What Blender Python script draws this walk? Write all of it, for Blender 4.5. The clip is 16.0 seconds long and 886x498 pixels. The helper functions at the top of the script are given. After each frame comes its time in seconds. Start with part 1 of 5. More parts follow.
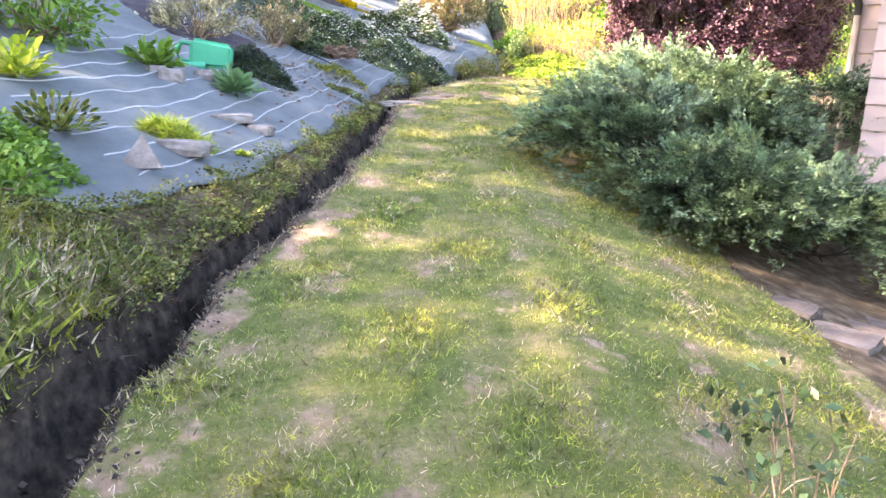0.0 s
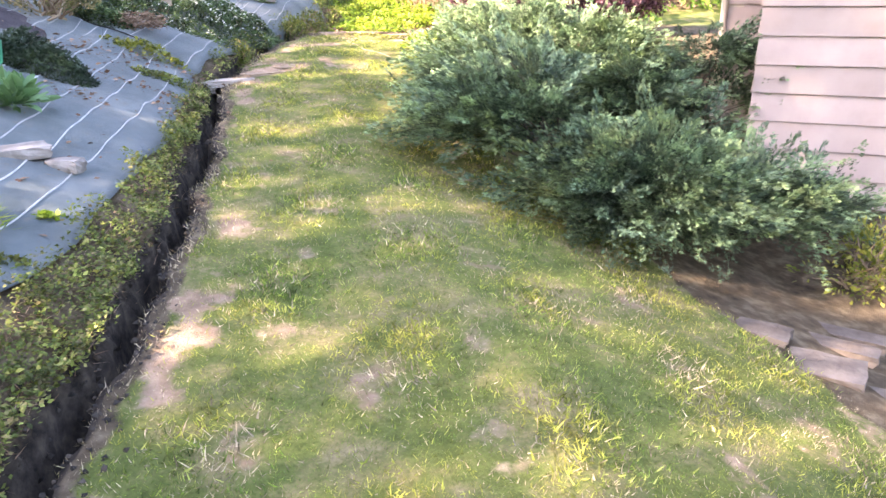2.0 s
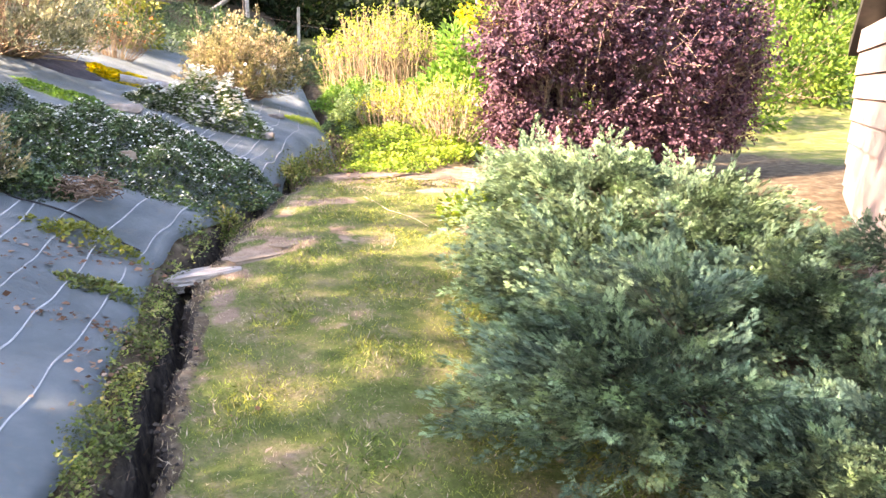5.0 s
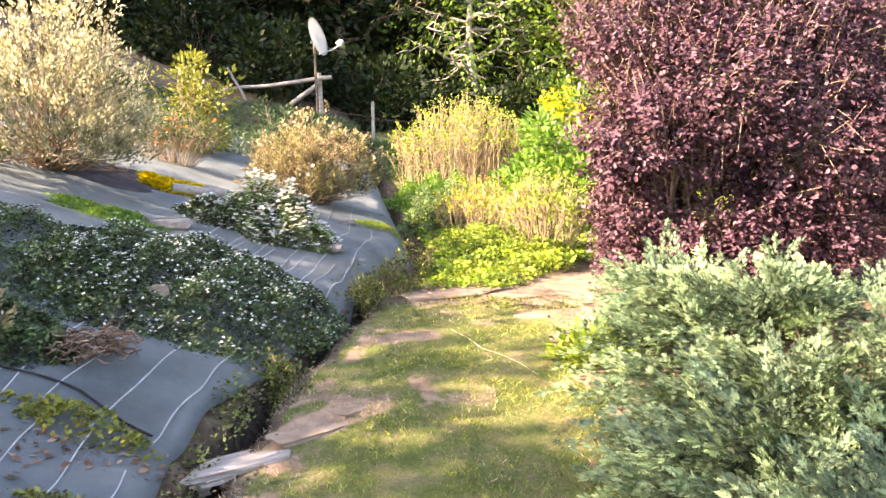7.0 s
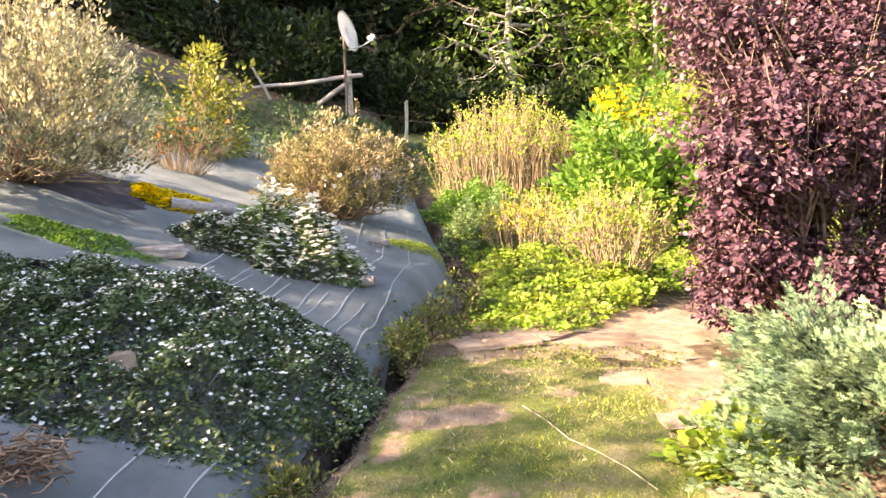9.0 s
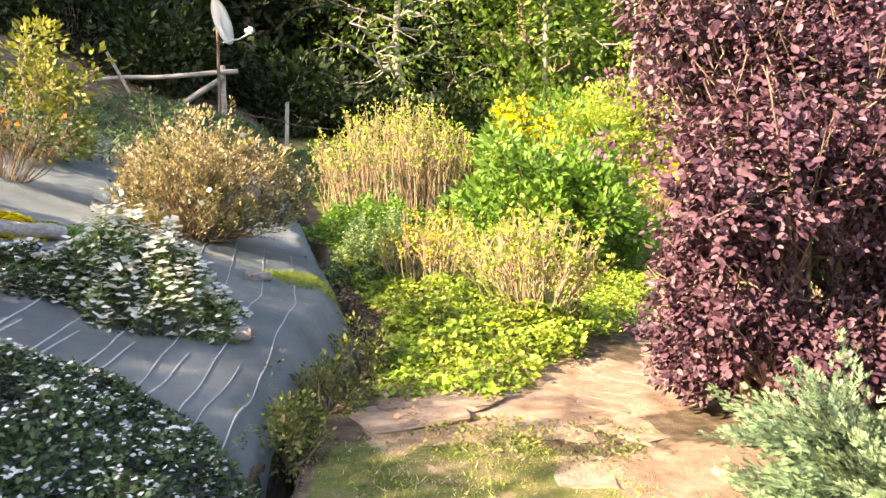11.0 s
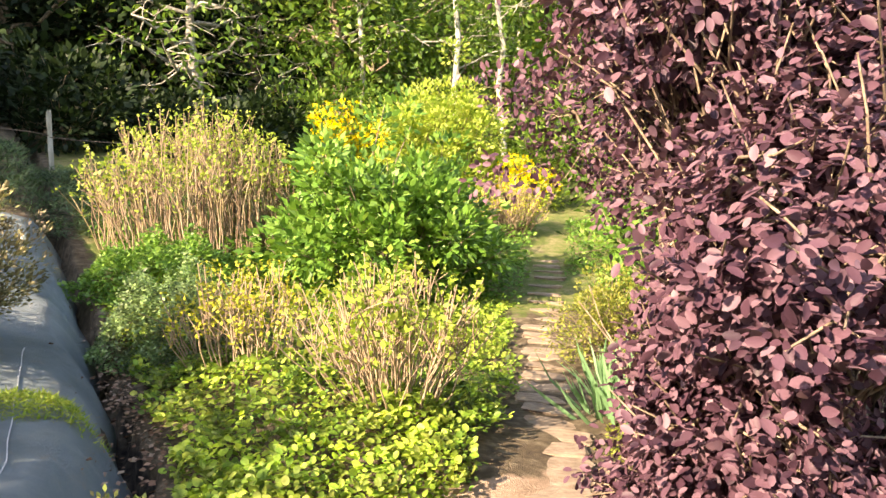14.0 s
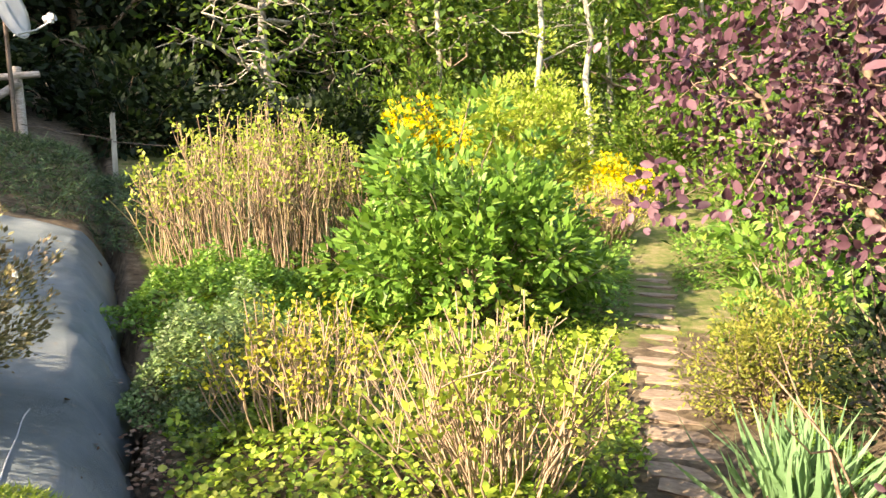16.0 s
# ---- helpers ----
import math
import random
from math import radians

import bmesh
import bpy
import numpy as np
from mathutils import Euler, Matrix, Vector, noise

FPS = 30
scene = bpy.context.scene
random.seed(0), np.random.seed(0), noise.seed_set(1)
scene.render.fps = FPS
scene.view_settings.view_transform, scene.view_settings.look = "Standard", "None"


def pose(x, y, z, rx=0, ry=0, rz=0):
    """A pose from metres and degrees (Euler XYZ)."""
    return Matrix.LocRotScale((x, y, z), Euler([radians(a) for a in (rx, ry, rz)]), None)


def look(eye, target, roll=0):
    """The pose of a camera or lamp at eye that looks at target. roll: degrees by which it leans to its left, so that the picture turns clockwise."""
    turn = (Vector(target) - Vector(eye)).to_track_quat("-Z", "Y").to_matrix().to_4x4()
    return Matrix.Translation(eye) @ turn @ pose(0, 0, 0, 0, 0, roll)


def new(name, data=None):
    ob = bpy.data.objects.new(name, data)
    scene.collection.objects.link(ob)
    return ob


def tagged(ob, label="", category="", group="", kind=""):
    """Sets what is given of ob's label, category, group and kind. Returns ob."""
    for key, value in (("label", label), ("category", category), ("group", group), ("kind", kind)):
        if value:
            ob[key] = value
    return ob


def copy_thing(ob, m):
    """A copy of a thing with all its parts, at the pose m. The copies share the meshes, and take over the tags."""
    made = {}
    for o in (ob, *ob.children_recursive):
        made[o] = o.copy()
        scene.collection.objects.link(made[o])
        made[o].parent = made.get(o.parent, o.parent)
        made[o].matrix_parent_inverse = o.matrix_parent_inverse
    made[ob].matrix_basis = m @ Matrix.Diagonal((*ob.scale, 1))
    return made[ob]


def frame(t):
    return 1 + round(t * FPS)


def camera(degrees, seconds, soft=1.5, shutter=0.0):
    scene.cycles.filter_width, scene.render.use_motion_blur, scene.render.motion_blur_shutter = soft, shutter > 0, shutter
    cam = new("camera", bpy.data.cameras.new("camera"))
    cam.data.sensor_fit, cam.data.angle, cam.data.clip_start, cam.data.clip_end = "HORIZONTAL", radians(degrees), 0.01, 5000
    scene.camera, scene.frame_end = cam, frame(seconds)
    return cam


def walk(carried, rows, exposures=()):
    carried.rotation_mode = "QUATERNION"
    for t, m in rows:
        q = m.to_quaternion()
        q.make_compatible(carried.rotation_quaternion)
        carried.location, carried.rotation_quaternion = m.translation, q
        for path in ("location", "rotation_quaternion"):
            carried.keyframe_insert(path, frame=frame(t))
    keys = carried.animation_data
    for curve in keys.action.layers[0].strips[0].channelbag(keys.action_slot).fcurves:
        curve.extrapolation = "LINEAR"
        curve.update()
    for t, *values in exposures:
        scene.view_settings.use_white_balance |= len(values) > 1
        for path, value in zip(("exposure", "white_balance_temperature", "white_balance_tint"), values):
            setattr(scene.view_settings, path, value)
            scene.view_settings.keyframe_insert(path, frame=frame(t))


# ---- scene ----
cam = camera(61.8, 16.0)
METRES, EYE, TILT, LEAN, TURN = 11.0, 1.30, -14.0, -1.5, 0.0
ROWS = [
    (0.0, 0.0, 0.0, 0.0, -0.0, 0.0, 0.0),
    (0.5, -0.0113, 0.0281, 0.0179, -4.65, -0.12, 0.81),
    (1.0, -0.0205, 0.058, 0.0288, -5.7, -2.0, 2.48),
    (1.5, -0.0323, 0.0798, 0.0444, -9.33, -4.3, 4.17),
    (2.0, -0.0337, 0.0988, 0.0576, -14.27, -6.05, 5.52),
    (2.5, -0.0296, 0.1329, 0.0699, -14.46, -4.21, 4.67),
    (3.0, -0.0382, 0.1694, 0.0827, -14.88, -2.95, 4.0),
    (3.5, -0.0332, 0.2041, 0.0952, -16.98, -1.88, 4.44),
    (4.0, -0.0254, 0.2326, 0.1119, -16.52, -0.71, 5.57),
    (6.5, -0.0131, 0.384, 0.1782, -11.79, 5.71, 4.51),
    (7.0, -0.0042, 0.4136, 0.1869, -8.92, 7.94, 5.99),
    (7.5, -0.0049, 0.4437, 0.1954, -5.21, 7.56, 5.28),
    (8.0, -0.0084, 0.4763, 0.21, -6.29, 5.52, 4.4),
    (8.5, 0.0017, 0.5061, 0.2187, -6.87, 5.87, 4.77),
    (9.0, -0.0009, 0.5343, 0.2278, -6.79, 8.22, 5.26),
    (11.5, 0.0019, 0.6621, 0.2724, -19.81, 7.51, 6.41),
    (12.0, 0.0121, 0.6849, 0.2806, -22.58, 7.24, 7.86),
    (12.5, 0.0212, 0.7069, 0.2932, -24.68, 6.95, 9.1),
    (13.0, 0.0211, 0.7366, 0.3028, -26.52, 6.75, 10.08),
    (13.5, 0.0354, 0.7617, 0.316, -28.36, 6.39, 10.59),
    (14.0, 0.056, 0.7909, 0.3253, -29.91, 5.94, 10.74),
    (14.5, 0.0666, 0.8225, 0.3321, -30.56, 5.2, 10.57),
    (15.0, 0.0841, 0.8475, 0.3383, -29.39, 4.73, 10.24),
    (15.5, 0.0977, 0.8683, 0.3464, -26.61, 5.57, 10.12),
    (16.0, 0.0967, 0.8886, 0.356, -24.13, 6.85, 10.14),
]
walk(cam, [(t, pose(0, 0, EYE, TILT, LEAN, TURN) @ pose(METRES * x, METRES * y, METRES * z, 90 + pitch, roll, yaw)) for t, x, y, z, yaw, pitch, roll in ROWS],
     exposures=[(0.0, 3.45, 7700, 27), (4.0, 3.3, 8000, 27), (7.0, 2.84, 8400, 26), (9.0, 2.66, 8700, 25), (12.0, 2.34, 8400, 19), (16.0, 2.15, 8200, 17)])

# ---- sky and sun ----
SUN_FROM = Vector((-0.90, -0.24, 0.53)).normalized()      # from the left and a little behind, low
world = bpy.data.worlds.new("world")
scene.world = world
world.use_nodes = True
wn = world.node_tree.nodes
sky = wn.new("ShaderNodeTexSky")
sky.sky_type, sky.sun_disc = "NISHITA", False
sky.sun_elevation = math.asin(SUN_FROM.z)
sky.sun_rotation = math.atan2(SUN_FROM.x, SUN_FROM.y)
wn["Background"].inputs["Strength"].default_value = 0.15
world.node_tree.links.new(sky.outputs[0], wn["Background"].inputs["Color"])
sun = new("sun", bpy.data.lights.new("sun", "SUN"))
sun.data.energy, sun.data.angle, sun.data.color = 4.6, radians(0.6), (1.0, 0.91, 0.76)
sun.matrix_world = look((0, 0, 30), Vector((0, 0, 30)) - SUN_FROM)


# ---- materials ----
class Mat:
    """A small wrapper for building node materials."""

    def __init__(self, name, rough=0.8, spec=0.3):
        self.m = bpy.data.materials.new(name)
        self.m.use_nodes = True
        self.t = self.m.node_tree
        self.b = self.t.nodes["Principled BSDF"]
        self.b.inputs["Roughness"].default_value = rough
        self.b.inputs["Specular IOR Level"].default_value = spec

    def n(self, kind, **sets):
        nd = self.t.nodes.new(kind)
        for k, v in sets.items():
            nd.inputs[k.replace("_", " ")].default_value = v
        return nd

    def link(self, a, b):
        self.t.links.new(a, b)

    def coords(self):
        return self.t.nodes.new("ShaderNodeTexCoord").outputs["Object"]

    def noise(self, scale, detail=4.0, vec=None, rough=0.6):
        nd = self.n("ShaderNodeTexNoise", Scale=scale, Detail=detail, Roughness=rough)
        self.link(vec or self.coords(), nd.inputs["Vector"])
        return nd.outputs["Fac"]

    def ramp(self, fac, stops):
        nd = self.t.nodes.new("ShaderNodeValToRGB")
        el = nd.color_ramp.elements
        while len(el) < len(stops):
            el.new(0.5)
        for e, (p, c) in zip(el, stops):
            e.position, e.color = p, (*c, 1)
        self.link(fac, nd.inputs["Fac"])
        return nd.outputs["Color"]

    def mix(self, fac, a, b, mode="MIX"):
        nd = self.t.nodes.new("ShaderNodeMix")
        nd.data_type, nd.blend_type = "RGBA", mode
        for sock, v in ((nd.inputs[0], fac), (nd.inputs[6], a), (nd.inputs[7], b)):
            if isinstance(v, (int, float)):
                sock.default_value = v
            elif isinstance(v, tuple):
                sock.default_value = (*v, 1)
            else:
                self.link(v, sock)
        return nd.outputs[2]

    def colour(self, c):
        self.link(c, self.b.inputs["Base Color"])
        return self

    def bump(self, fac, strength=0.5, dist=0.02):
        nd = self.n("ShaderNodeBump", Strength=strength, Distance=dist)
        self.link(fac, nd.inputs["Height"])
        self.link(nd.outputs[0], self.b.inputs["Normal"])
        return self


def spread(cols):
    return [(i / max(1, len(cols) - 1), c) for i, c in enumerate(cols)]


def leaf_mat(name, cols, rough=0.5, trans=0.35, spec=0.35, patch=None, patch_scale=1.2, fine=0.0, old_shaded=None):
    """Leaves: a colour for each leaf, larger patches, light through the blade; last the colour at the shoots' feet:
    older growth, and shade painted into junipers.
    """
    k = Mat(name, rough, spec)
    geo = k.t.nodes.new("ShaderNodeNewGeometry")
    c = k.ramp(geo.outputs["Random Per Island"], spread(cols))
    if patch:
        f = k.ramp(k.noise(patch_scale, 3), [(0.42, (0, 0, 0)), (0.62, (1, 1, 1))])
        c = k.mix(f, c, k.mix(0.65, c, patch))
    if fine:
        f = k.ramp(k.noise(fine, 4), [(0.36, (0.3, 0.3, 0.3)), (0.5, (0.9, 0.9, 0.9)), (0.64, (1.8, 1.75, 1.6))])
        c = k.mix(1.0, c, f, "MULTIPLY")
    if old_shaded:
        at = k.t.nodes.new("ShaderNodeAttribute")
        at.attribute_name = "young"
        c = k.mix(at.outputs["Fac"], k.mix(0.8, c, old_shaded), c)
    k.colour(c)
    if trans:
        tr = k.t.nodes.new("ShaderNodeBsdfTranslucent")
        k.link(k.mix(1.0, c, (1.0, 1.0, 0.7), "MULTIPLY"), tr.inputs["Color"])
        ms = k.n("ShaderNodeMixShader", Fac=trans)
        k.link(k.b.outputs[0], ms.inputs[1])
        k.link(tr.outputs[0], ms.inputs[2])
        k.link(ms.outputs[0], k.t.nodes["Material Output"].inputs["Surface"])
    return k.m


def solid_mat(name, cols, scale=8.0, rough=0.8, bump=0.4, bscale=40.0, bdist=0.01, spec=0.3, metal=0.0, stretch=None):
    k = Mat(name, rough, spec)
    vec = k.coords()
    if stretch:
        mp = k.n("ShaderNodeMapping", Scale=stretch)
        k.link(vec, mp.inputs["Vector"])
        vec = mp.outputs[0]
    info = k.t.nodes.new("ShaderNodeObjectInfo")
    c = k.ramp(k.noise(scale, 5, vec), [(0.3 + 0.4 * p, col) for p, col in spread(cols)])
    tone = k.ramp(info.outputs["Random"], [(0, (0.8, 0.8, 0.8)), (1, (1.0, 1.0, 1.0))])
    k.colour(k.mix(1.0, c, tone, "MULTIPLY"))
    k.b.inputs["Metallic"].default_value = metal
    k.bump(k.noise(bscale, 6, vec), bump, bdist)
    return k.m


def ground_mat():
    k = Mat("earth", 0.95, 0.15)
    at = k.t.nodes.new("ShaderNodeAttribute")
    at.attribute_name = "zone"
    sep = k.t.nodes.new("ShaderNodeSeparateColor")
    k.link(at.outputs["Color"], sep.inputs[0])
    v = k.coords()
    soil = k.ramp(k.noise(9, 8, v), [(0.3, (0.05, 0.037, 0.026)), (0.5, (0.11, 0.083, 0.055)), (0.68, (0.2, 0.16, 0.11))])
    turf = k.ramp(k.noise(3.2, 8, v, 0.75), [(0.34, (0.08, 0.11, 0.028)), (0.47, (0.13, 0.16, 0.045)), (0.57, (0.22, 0.2, 0.09)), (0.7, (0.34, 0.27, 0.17))])
    turf = k.mix(k.ramp(k.noise(60, 5, v), [(0.35, (0, 0, 0)), (0.7, (1, 1, 1))]), turf, k.mix(0.5, turf, (0.05, 0.06, 0.02)))
    dirt = k.ramp(k.noise(5, 9, v, 0.7), [(0.32, (0.17, 0.115, 0.08)), (0.5, (0.3, 0.21, 0.15)), (0.68, (0.42, 0.31, 0.235))])
    mud = k.ramp(k.noise(14, 6, v), [(0.35, (0.018, 0.014, 0.012)), (0.5, (0.045, 0.036, 0.029)), (0.66, (0.085, 0.068, 0.052))])
    edge = k.noise(7, 6, v)

    def gate(sock):
        a = k.t.nodes.new("ShaderNodeMath")
        a.operation = "ADD"
        k.link(sock, a.inputs[0])
        k.link(edge, a.inputs[1])
        return k.ramp(a.outputs[0], [(0.84, (0, 0, 0)), (1.04, (1, 1, 1))])
    c = k.mix(gate(sep.outputs[0]), soil, turf)
    c = k.mix(gate(sep.outputs[1]), c, dirt)
    c = k.mix(gate(sep.outputs[2]), c, mud)
    k.colour(c)
    k.bump(k.noise(35, 9, v, 0.75), 0.7, 0.03)
    return k.m


def membrane_mat():
    k = Mat("woven weed membrane", 0.62, 0.4)
    v = k.coords()
    c = k.ramp(k.noise(1.6, 7, v, 0.65), [(0.3, (0.115, 0.15, 0.165)), (0.5, (0.185, 0.23, 0.25)), (0.72, (0.3, 0.335, 0.345))])
    dust = k.ramp(k.noise(11, 8, v, 0.75), [(0.56, (0, 0, 0)), (0.72, (1, 1, 1))])
    c = k.mix(k.mix(0.6, (0, 0, 0), dust), c, (0.27, 0.24, 0.2))
    k.colour(c)
    wv = k.n("ShaderNodeTexWave", Scale=160.0, Distortion=0.6)
    k.link(v, wv.inputs["Vector"])
    add = k.mix(0.25, k.noise(6, 6, v), wv.outputs["Fac"])
    k.bump(add, 0.75, 0.03)
    return k.m


EARTH, MEMBRANE = ground_mat(), membrane_mat()
WHITE_LINE = solid_mat("white woven line", [(0.38, 0.4, 0.42), (0.6, 0.6, 0.6)], 20)
GRASS = leaf_mat("grass blades", [(0.05, 0.105, 0.017), (0.115, 0.2, 0.036), (0.205, 0.28, 0.062), (0.36, 0.38, 0.125)], 0.55, 0.3, 0.25, (0.41, 0.38, 0.08), 1.7, 18.0)
STRAW = leaf_mat("dry grass blades", [(0.26, 0.2, 0.14), (0.42, 0.34, 0.25), (0.52, 0.44, 0.34), (0.24, 0.23, 0.1)], 0.7, 0.2, 0.15, fine=20.0)
# Junipers' last colour, near black, paints the hollow's shade at the shoots' feet.
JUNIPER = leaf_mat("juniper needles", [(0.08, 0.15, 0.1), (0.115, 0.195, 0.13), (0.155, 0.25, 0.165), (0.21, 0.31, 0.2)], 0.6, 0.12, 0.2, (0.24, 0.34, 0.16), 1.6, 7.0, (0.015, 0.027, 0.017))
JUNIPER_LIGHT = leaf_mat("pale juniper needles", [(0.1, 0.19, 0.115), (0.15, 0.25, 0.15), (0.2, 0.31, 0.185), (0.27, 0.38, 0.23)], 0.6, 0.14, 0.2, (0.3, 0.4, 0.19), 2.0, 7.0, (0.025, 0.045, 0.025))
PURPLE = leaf_mat("purple leaves", [(0.036, 0.016, 0.027), (0.078, 0.035, 0.052), (0.132, 0.066, 0.09), (0.215, 0.125, 0.152)], 0.5, 0.24, 0.25)
LIME = leaf_mat("lime leaves", [(0.16, 0.26, 0.03), (0.29, 0.4, 0.05), (0.42, 0.5, 0.09), (0.52, 0.54, 0.14)], 0.5, 0.42, 0.3)
YOUNG = leaf_mat("young lime leaves", [(0.14, 0.24, 0.03), (0.26, 0.38, 0.05), (0.4, 0.5, 0.085), (0.5, 0.55, 0.13)], 0.5, 0.42, 0.3, (0.12, 0.24, 0.035), 2.0, 6.0)
GREEN = leaf_mat("green leaves", [(0.06, 0.14, 0.022), (0.11, 0.24, 0.035), (0.17, 0.32, 0.055), (0.25, 0.4, 0.08)], 0.45, 0.35, 0.35)
# Near-black leaves: the shade within the wood is put into their colour.
SHADED_LEAF = leaf_mat("wood leaves with shade in their colour", [(0.006, 0.015, 0.005), (0.010, 0.022, 0.007), (0.018, 0.035, 0.010), (0.025, 0.045, 0.013)], 0.55, 0.25, 0.25)
WOODGREEN = leaf_mat("woodland leaves", [(0.045, 0.1, 0.015), (0.085, 0.165, 0.025), (0.13, 0.23, 0.035), (0.22, 0.3, 0.05)], 0.5, 0.4, 0.3)
GREY_GREEN = leaf_mat("small grey-green leaves", [(0.03, 0.06, 0.027), (0.05, 0.095, 0.04), (0.085, 0.14, 0.06), (0.14, 0.19, 0.09)], 0.5, 0.25, 0.35, fine=7.0)
SAGE = leaf_mat("sage green leaves", [(0.07, 0.13, 0.045), (0.12, 0.2, 0.075), (0.18, 0.27, 0.11), (0.25, 0.33, 0.15)], 0.5, 0.3, 0.35, fine=6.0)
MOSS = leaf_mat("low creeping leaves", [(0.065, 0.095, 0.024), (0.14, 0.18, 0.045), (0.23, 0.26, 0.075), (0.28, 0.22, 0.11)], 0.6, 0.25, 0.25, (0.08, 0.12, 0.03), 3.0, 11.0)
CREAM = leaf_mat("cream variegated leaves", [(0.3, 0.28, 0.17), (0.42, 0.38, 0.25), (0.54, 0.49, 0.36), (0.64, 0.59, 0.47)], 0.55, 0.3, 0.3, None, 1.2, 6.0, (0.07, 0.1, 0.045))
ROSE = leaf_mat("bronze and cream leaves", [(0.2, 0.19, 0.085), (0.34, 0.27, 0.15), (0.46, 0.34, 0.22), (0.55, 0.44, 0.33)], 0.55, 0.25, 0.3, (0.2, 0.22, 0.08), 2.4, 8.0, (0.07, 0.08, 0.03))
GOLD = leaf_mat("golden leaves", [(0.3, 0.33, 0.03), (0.42, 0.4, 0.04), (0.5, 0.46, 0.06), (0.28, 0.34, 0.05)], 0.5, 0.35, 0.3)
OLIVE = leaf_mat("olive leaves", [(0.09, 0.12, 0.02), (0.16, 0.19, 0.03), (0.25, 0.26, 0.05), (0.34, 0.32, 0.08)], 0.5, 0.3, 0.3)
MULCH = solid_mat("dark slate mulch", [(0.03, 0.026, 0.032), (0.06, 0.05, 0.06), (0.11, 0.095, 0.1)], 6, 0.85, 0.9, 45, 0.02)
YELLOW = leaf_mat("yellow flowers", [(0.7, 0.5, 0.01), (0.8, 0.6, 0.02), (0.85, 0.68, 0.05)], 0.6, 0.3, 0.2)
WHITE = leaf_mat("white petals", [(0.7, 0.7, 0.68), (0.8, 0.8, 0.8)], 0.6, 0.3, 0.2)
ORANGE = leaf_mat("orange flowers", [(0.6, 0.13, 0.02), (0.7, 0.25, 0.04)], 0.6, 0.3, 0.2)
BLUE_LEAF = leaf_mat("blue-green leaves", [(0.1, 0.22, 0.1), (0.16, 0.3, 0.14), (0.22, 0.38, 0.2)], 0.5, 0.3, 0.35)
LITTER = leaf_mat("fallen leaves", [(0.1, 0.055, 0.035), (0.2, 0.11, 0.07), (0.3, 0.19, 0.13), (0.38, 0.27, 0.2)], 0.8, 0.1, 0.15)
TWIG = leaf_mat("dry twigs", [(0.16, 0.1, 0.066), (0.26, 0.18, 0.12), (0.36, 0.27, 0.19), (0.28, 0.22, 0.11)], 0.75, 0.0, 0.2)
DEAD = leaf_mat("dead brown stalks", [(0.12, 0.075, 0.05), (0.24, 0.16, 0.11), (0.34, 0.25, 0.19)], 0.8, 0.0, 0.15)
BARK = solid_mat("grey bark", [(0.12, 0.1, 0.075), (0.3, 0.27, 0.22), (0.5, 0.48, 0.42)], 14, 0.9, 0.8, 60, 0.02)
# Darker copy of the brown bark: shade inside the junipers is painted in.
BARK_SHADE = solid_mat("juniper stems with shade in their colour", [(0.03, 0.022, 0.016), (0.06, 0.045, 0.032), (0.1, 0.075, 0.055)], 14, 0.9, 0.6, 60, 0.01)
BARK_PALE = solid_mat("pale birch bark", [(0.16, 0.15, 0.12), (0.34, 0.32, 0.27), (0.5, 0.48, 0.42)], 9, 0.8, 0.5, 50, 0.01, stretch=(1, 1, 0.3))
BARK_DARK = solid_mat("brown stems", [(0.1, 0.07, 0.05), (0.26, 0.19, 0.135), (0.44, 0.34, 0.25)], 14, 0.9, 0.6, 60, 0.01)
CLOD = leaf_mat("wet clods", [(0.012, 0.01, 0.008), (0.025, 0.02, 0.016), (0.045, 0.036, 0.028), (0.07, 0.056, 0.044)], 0.7, 0.0, 0.25)
STONE = solid_mat("pale grey stone", [(0.15, 0.13, 0.12), (0.27, 0.24, 0.22), (0.42, 0.38, 0.36)], 7, 0.85, 0.7, 22, 0.02)
STEP = solid_mat("worn brown-grey stone", [(0.09, 0.07, 0.058), (0.16, 0.128, 0.108), (0.24, 0.2, 0.175)], 6, 0.9, 0.7, 22, 0.02)
FLAG = solid_mat("pinkish flagstone", [(0.204, 0.145, 0.102), (0.297, 0.221, 0.162), (0.391, 0.306, 0.230)], 5, 0.9, 0.7, 25, 0.015)
TIMBER = solid_mat("weathered timber", [(0.22, 0.19, 0.17), (0.38, 0.34, 0.31), (0.52, 0.48, 0.45)], 6, 0.85, 0.6, 30, 0.01, stretch=(1, 9, 9))
SIDING = solid_mat("pink-white painted boards", [(0.36, 0.285, 0.267), (0.405, 0.325, 0.305), (0.44, 0.36, 0.337)], 3, 0.6, 0.2, 40, 0.004)
TRIM = solid_mat("cream painted post", [(0.34, 0.28, 0.22), (0.47, 0.395, 0.32), (0.55, 0.47, 0.39)], 5, 0.6, 0.3, 30, 0.006)
DARK = solid_mat("dark gutter plastic", [(0.03, 0.03, 0.03), (0.07, 0.06, 0.06)], 8, 0.5, 0.1)
CAN = solid_mat("green plastic", [(0.01, 0.3, 0.17), (0.015, 0.4, 0.23), (0.03, 0.46, 0.27)], 3, 0.35, 0.1, 30, 0.003, 0.5)
DISH = solid_mat("pale grey painted metal", [(0.55, 0.57, 0.6), (0.68, 0.7, 0.72)], 4, 0.45, 0.1, 30, 0.003, 0.5)
POLE = solid_mat("dark rusted steel", [(0.08, 0.06, 0.05), (0.18, 0.14, 0.11)], 20, 0.6, 0.3, 60, 0.003, 0.4, 0.6)
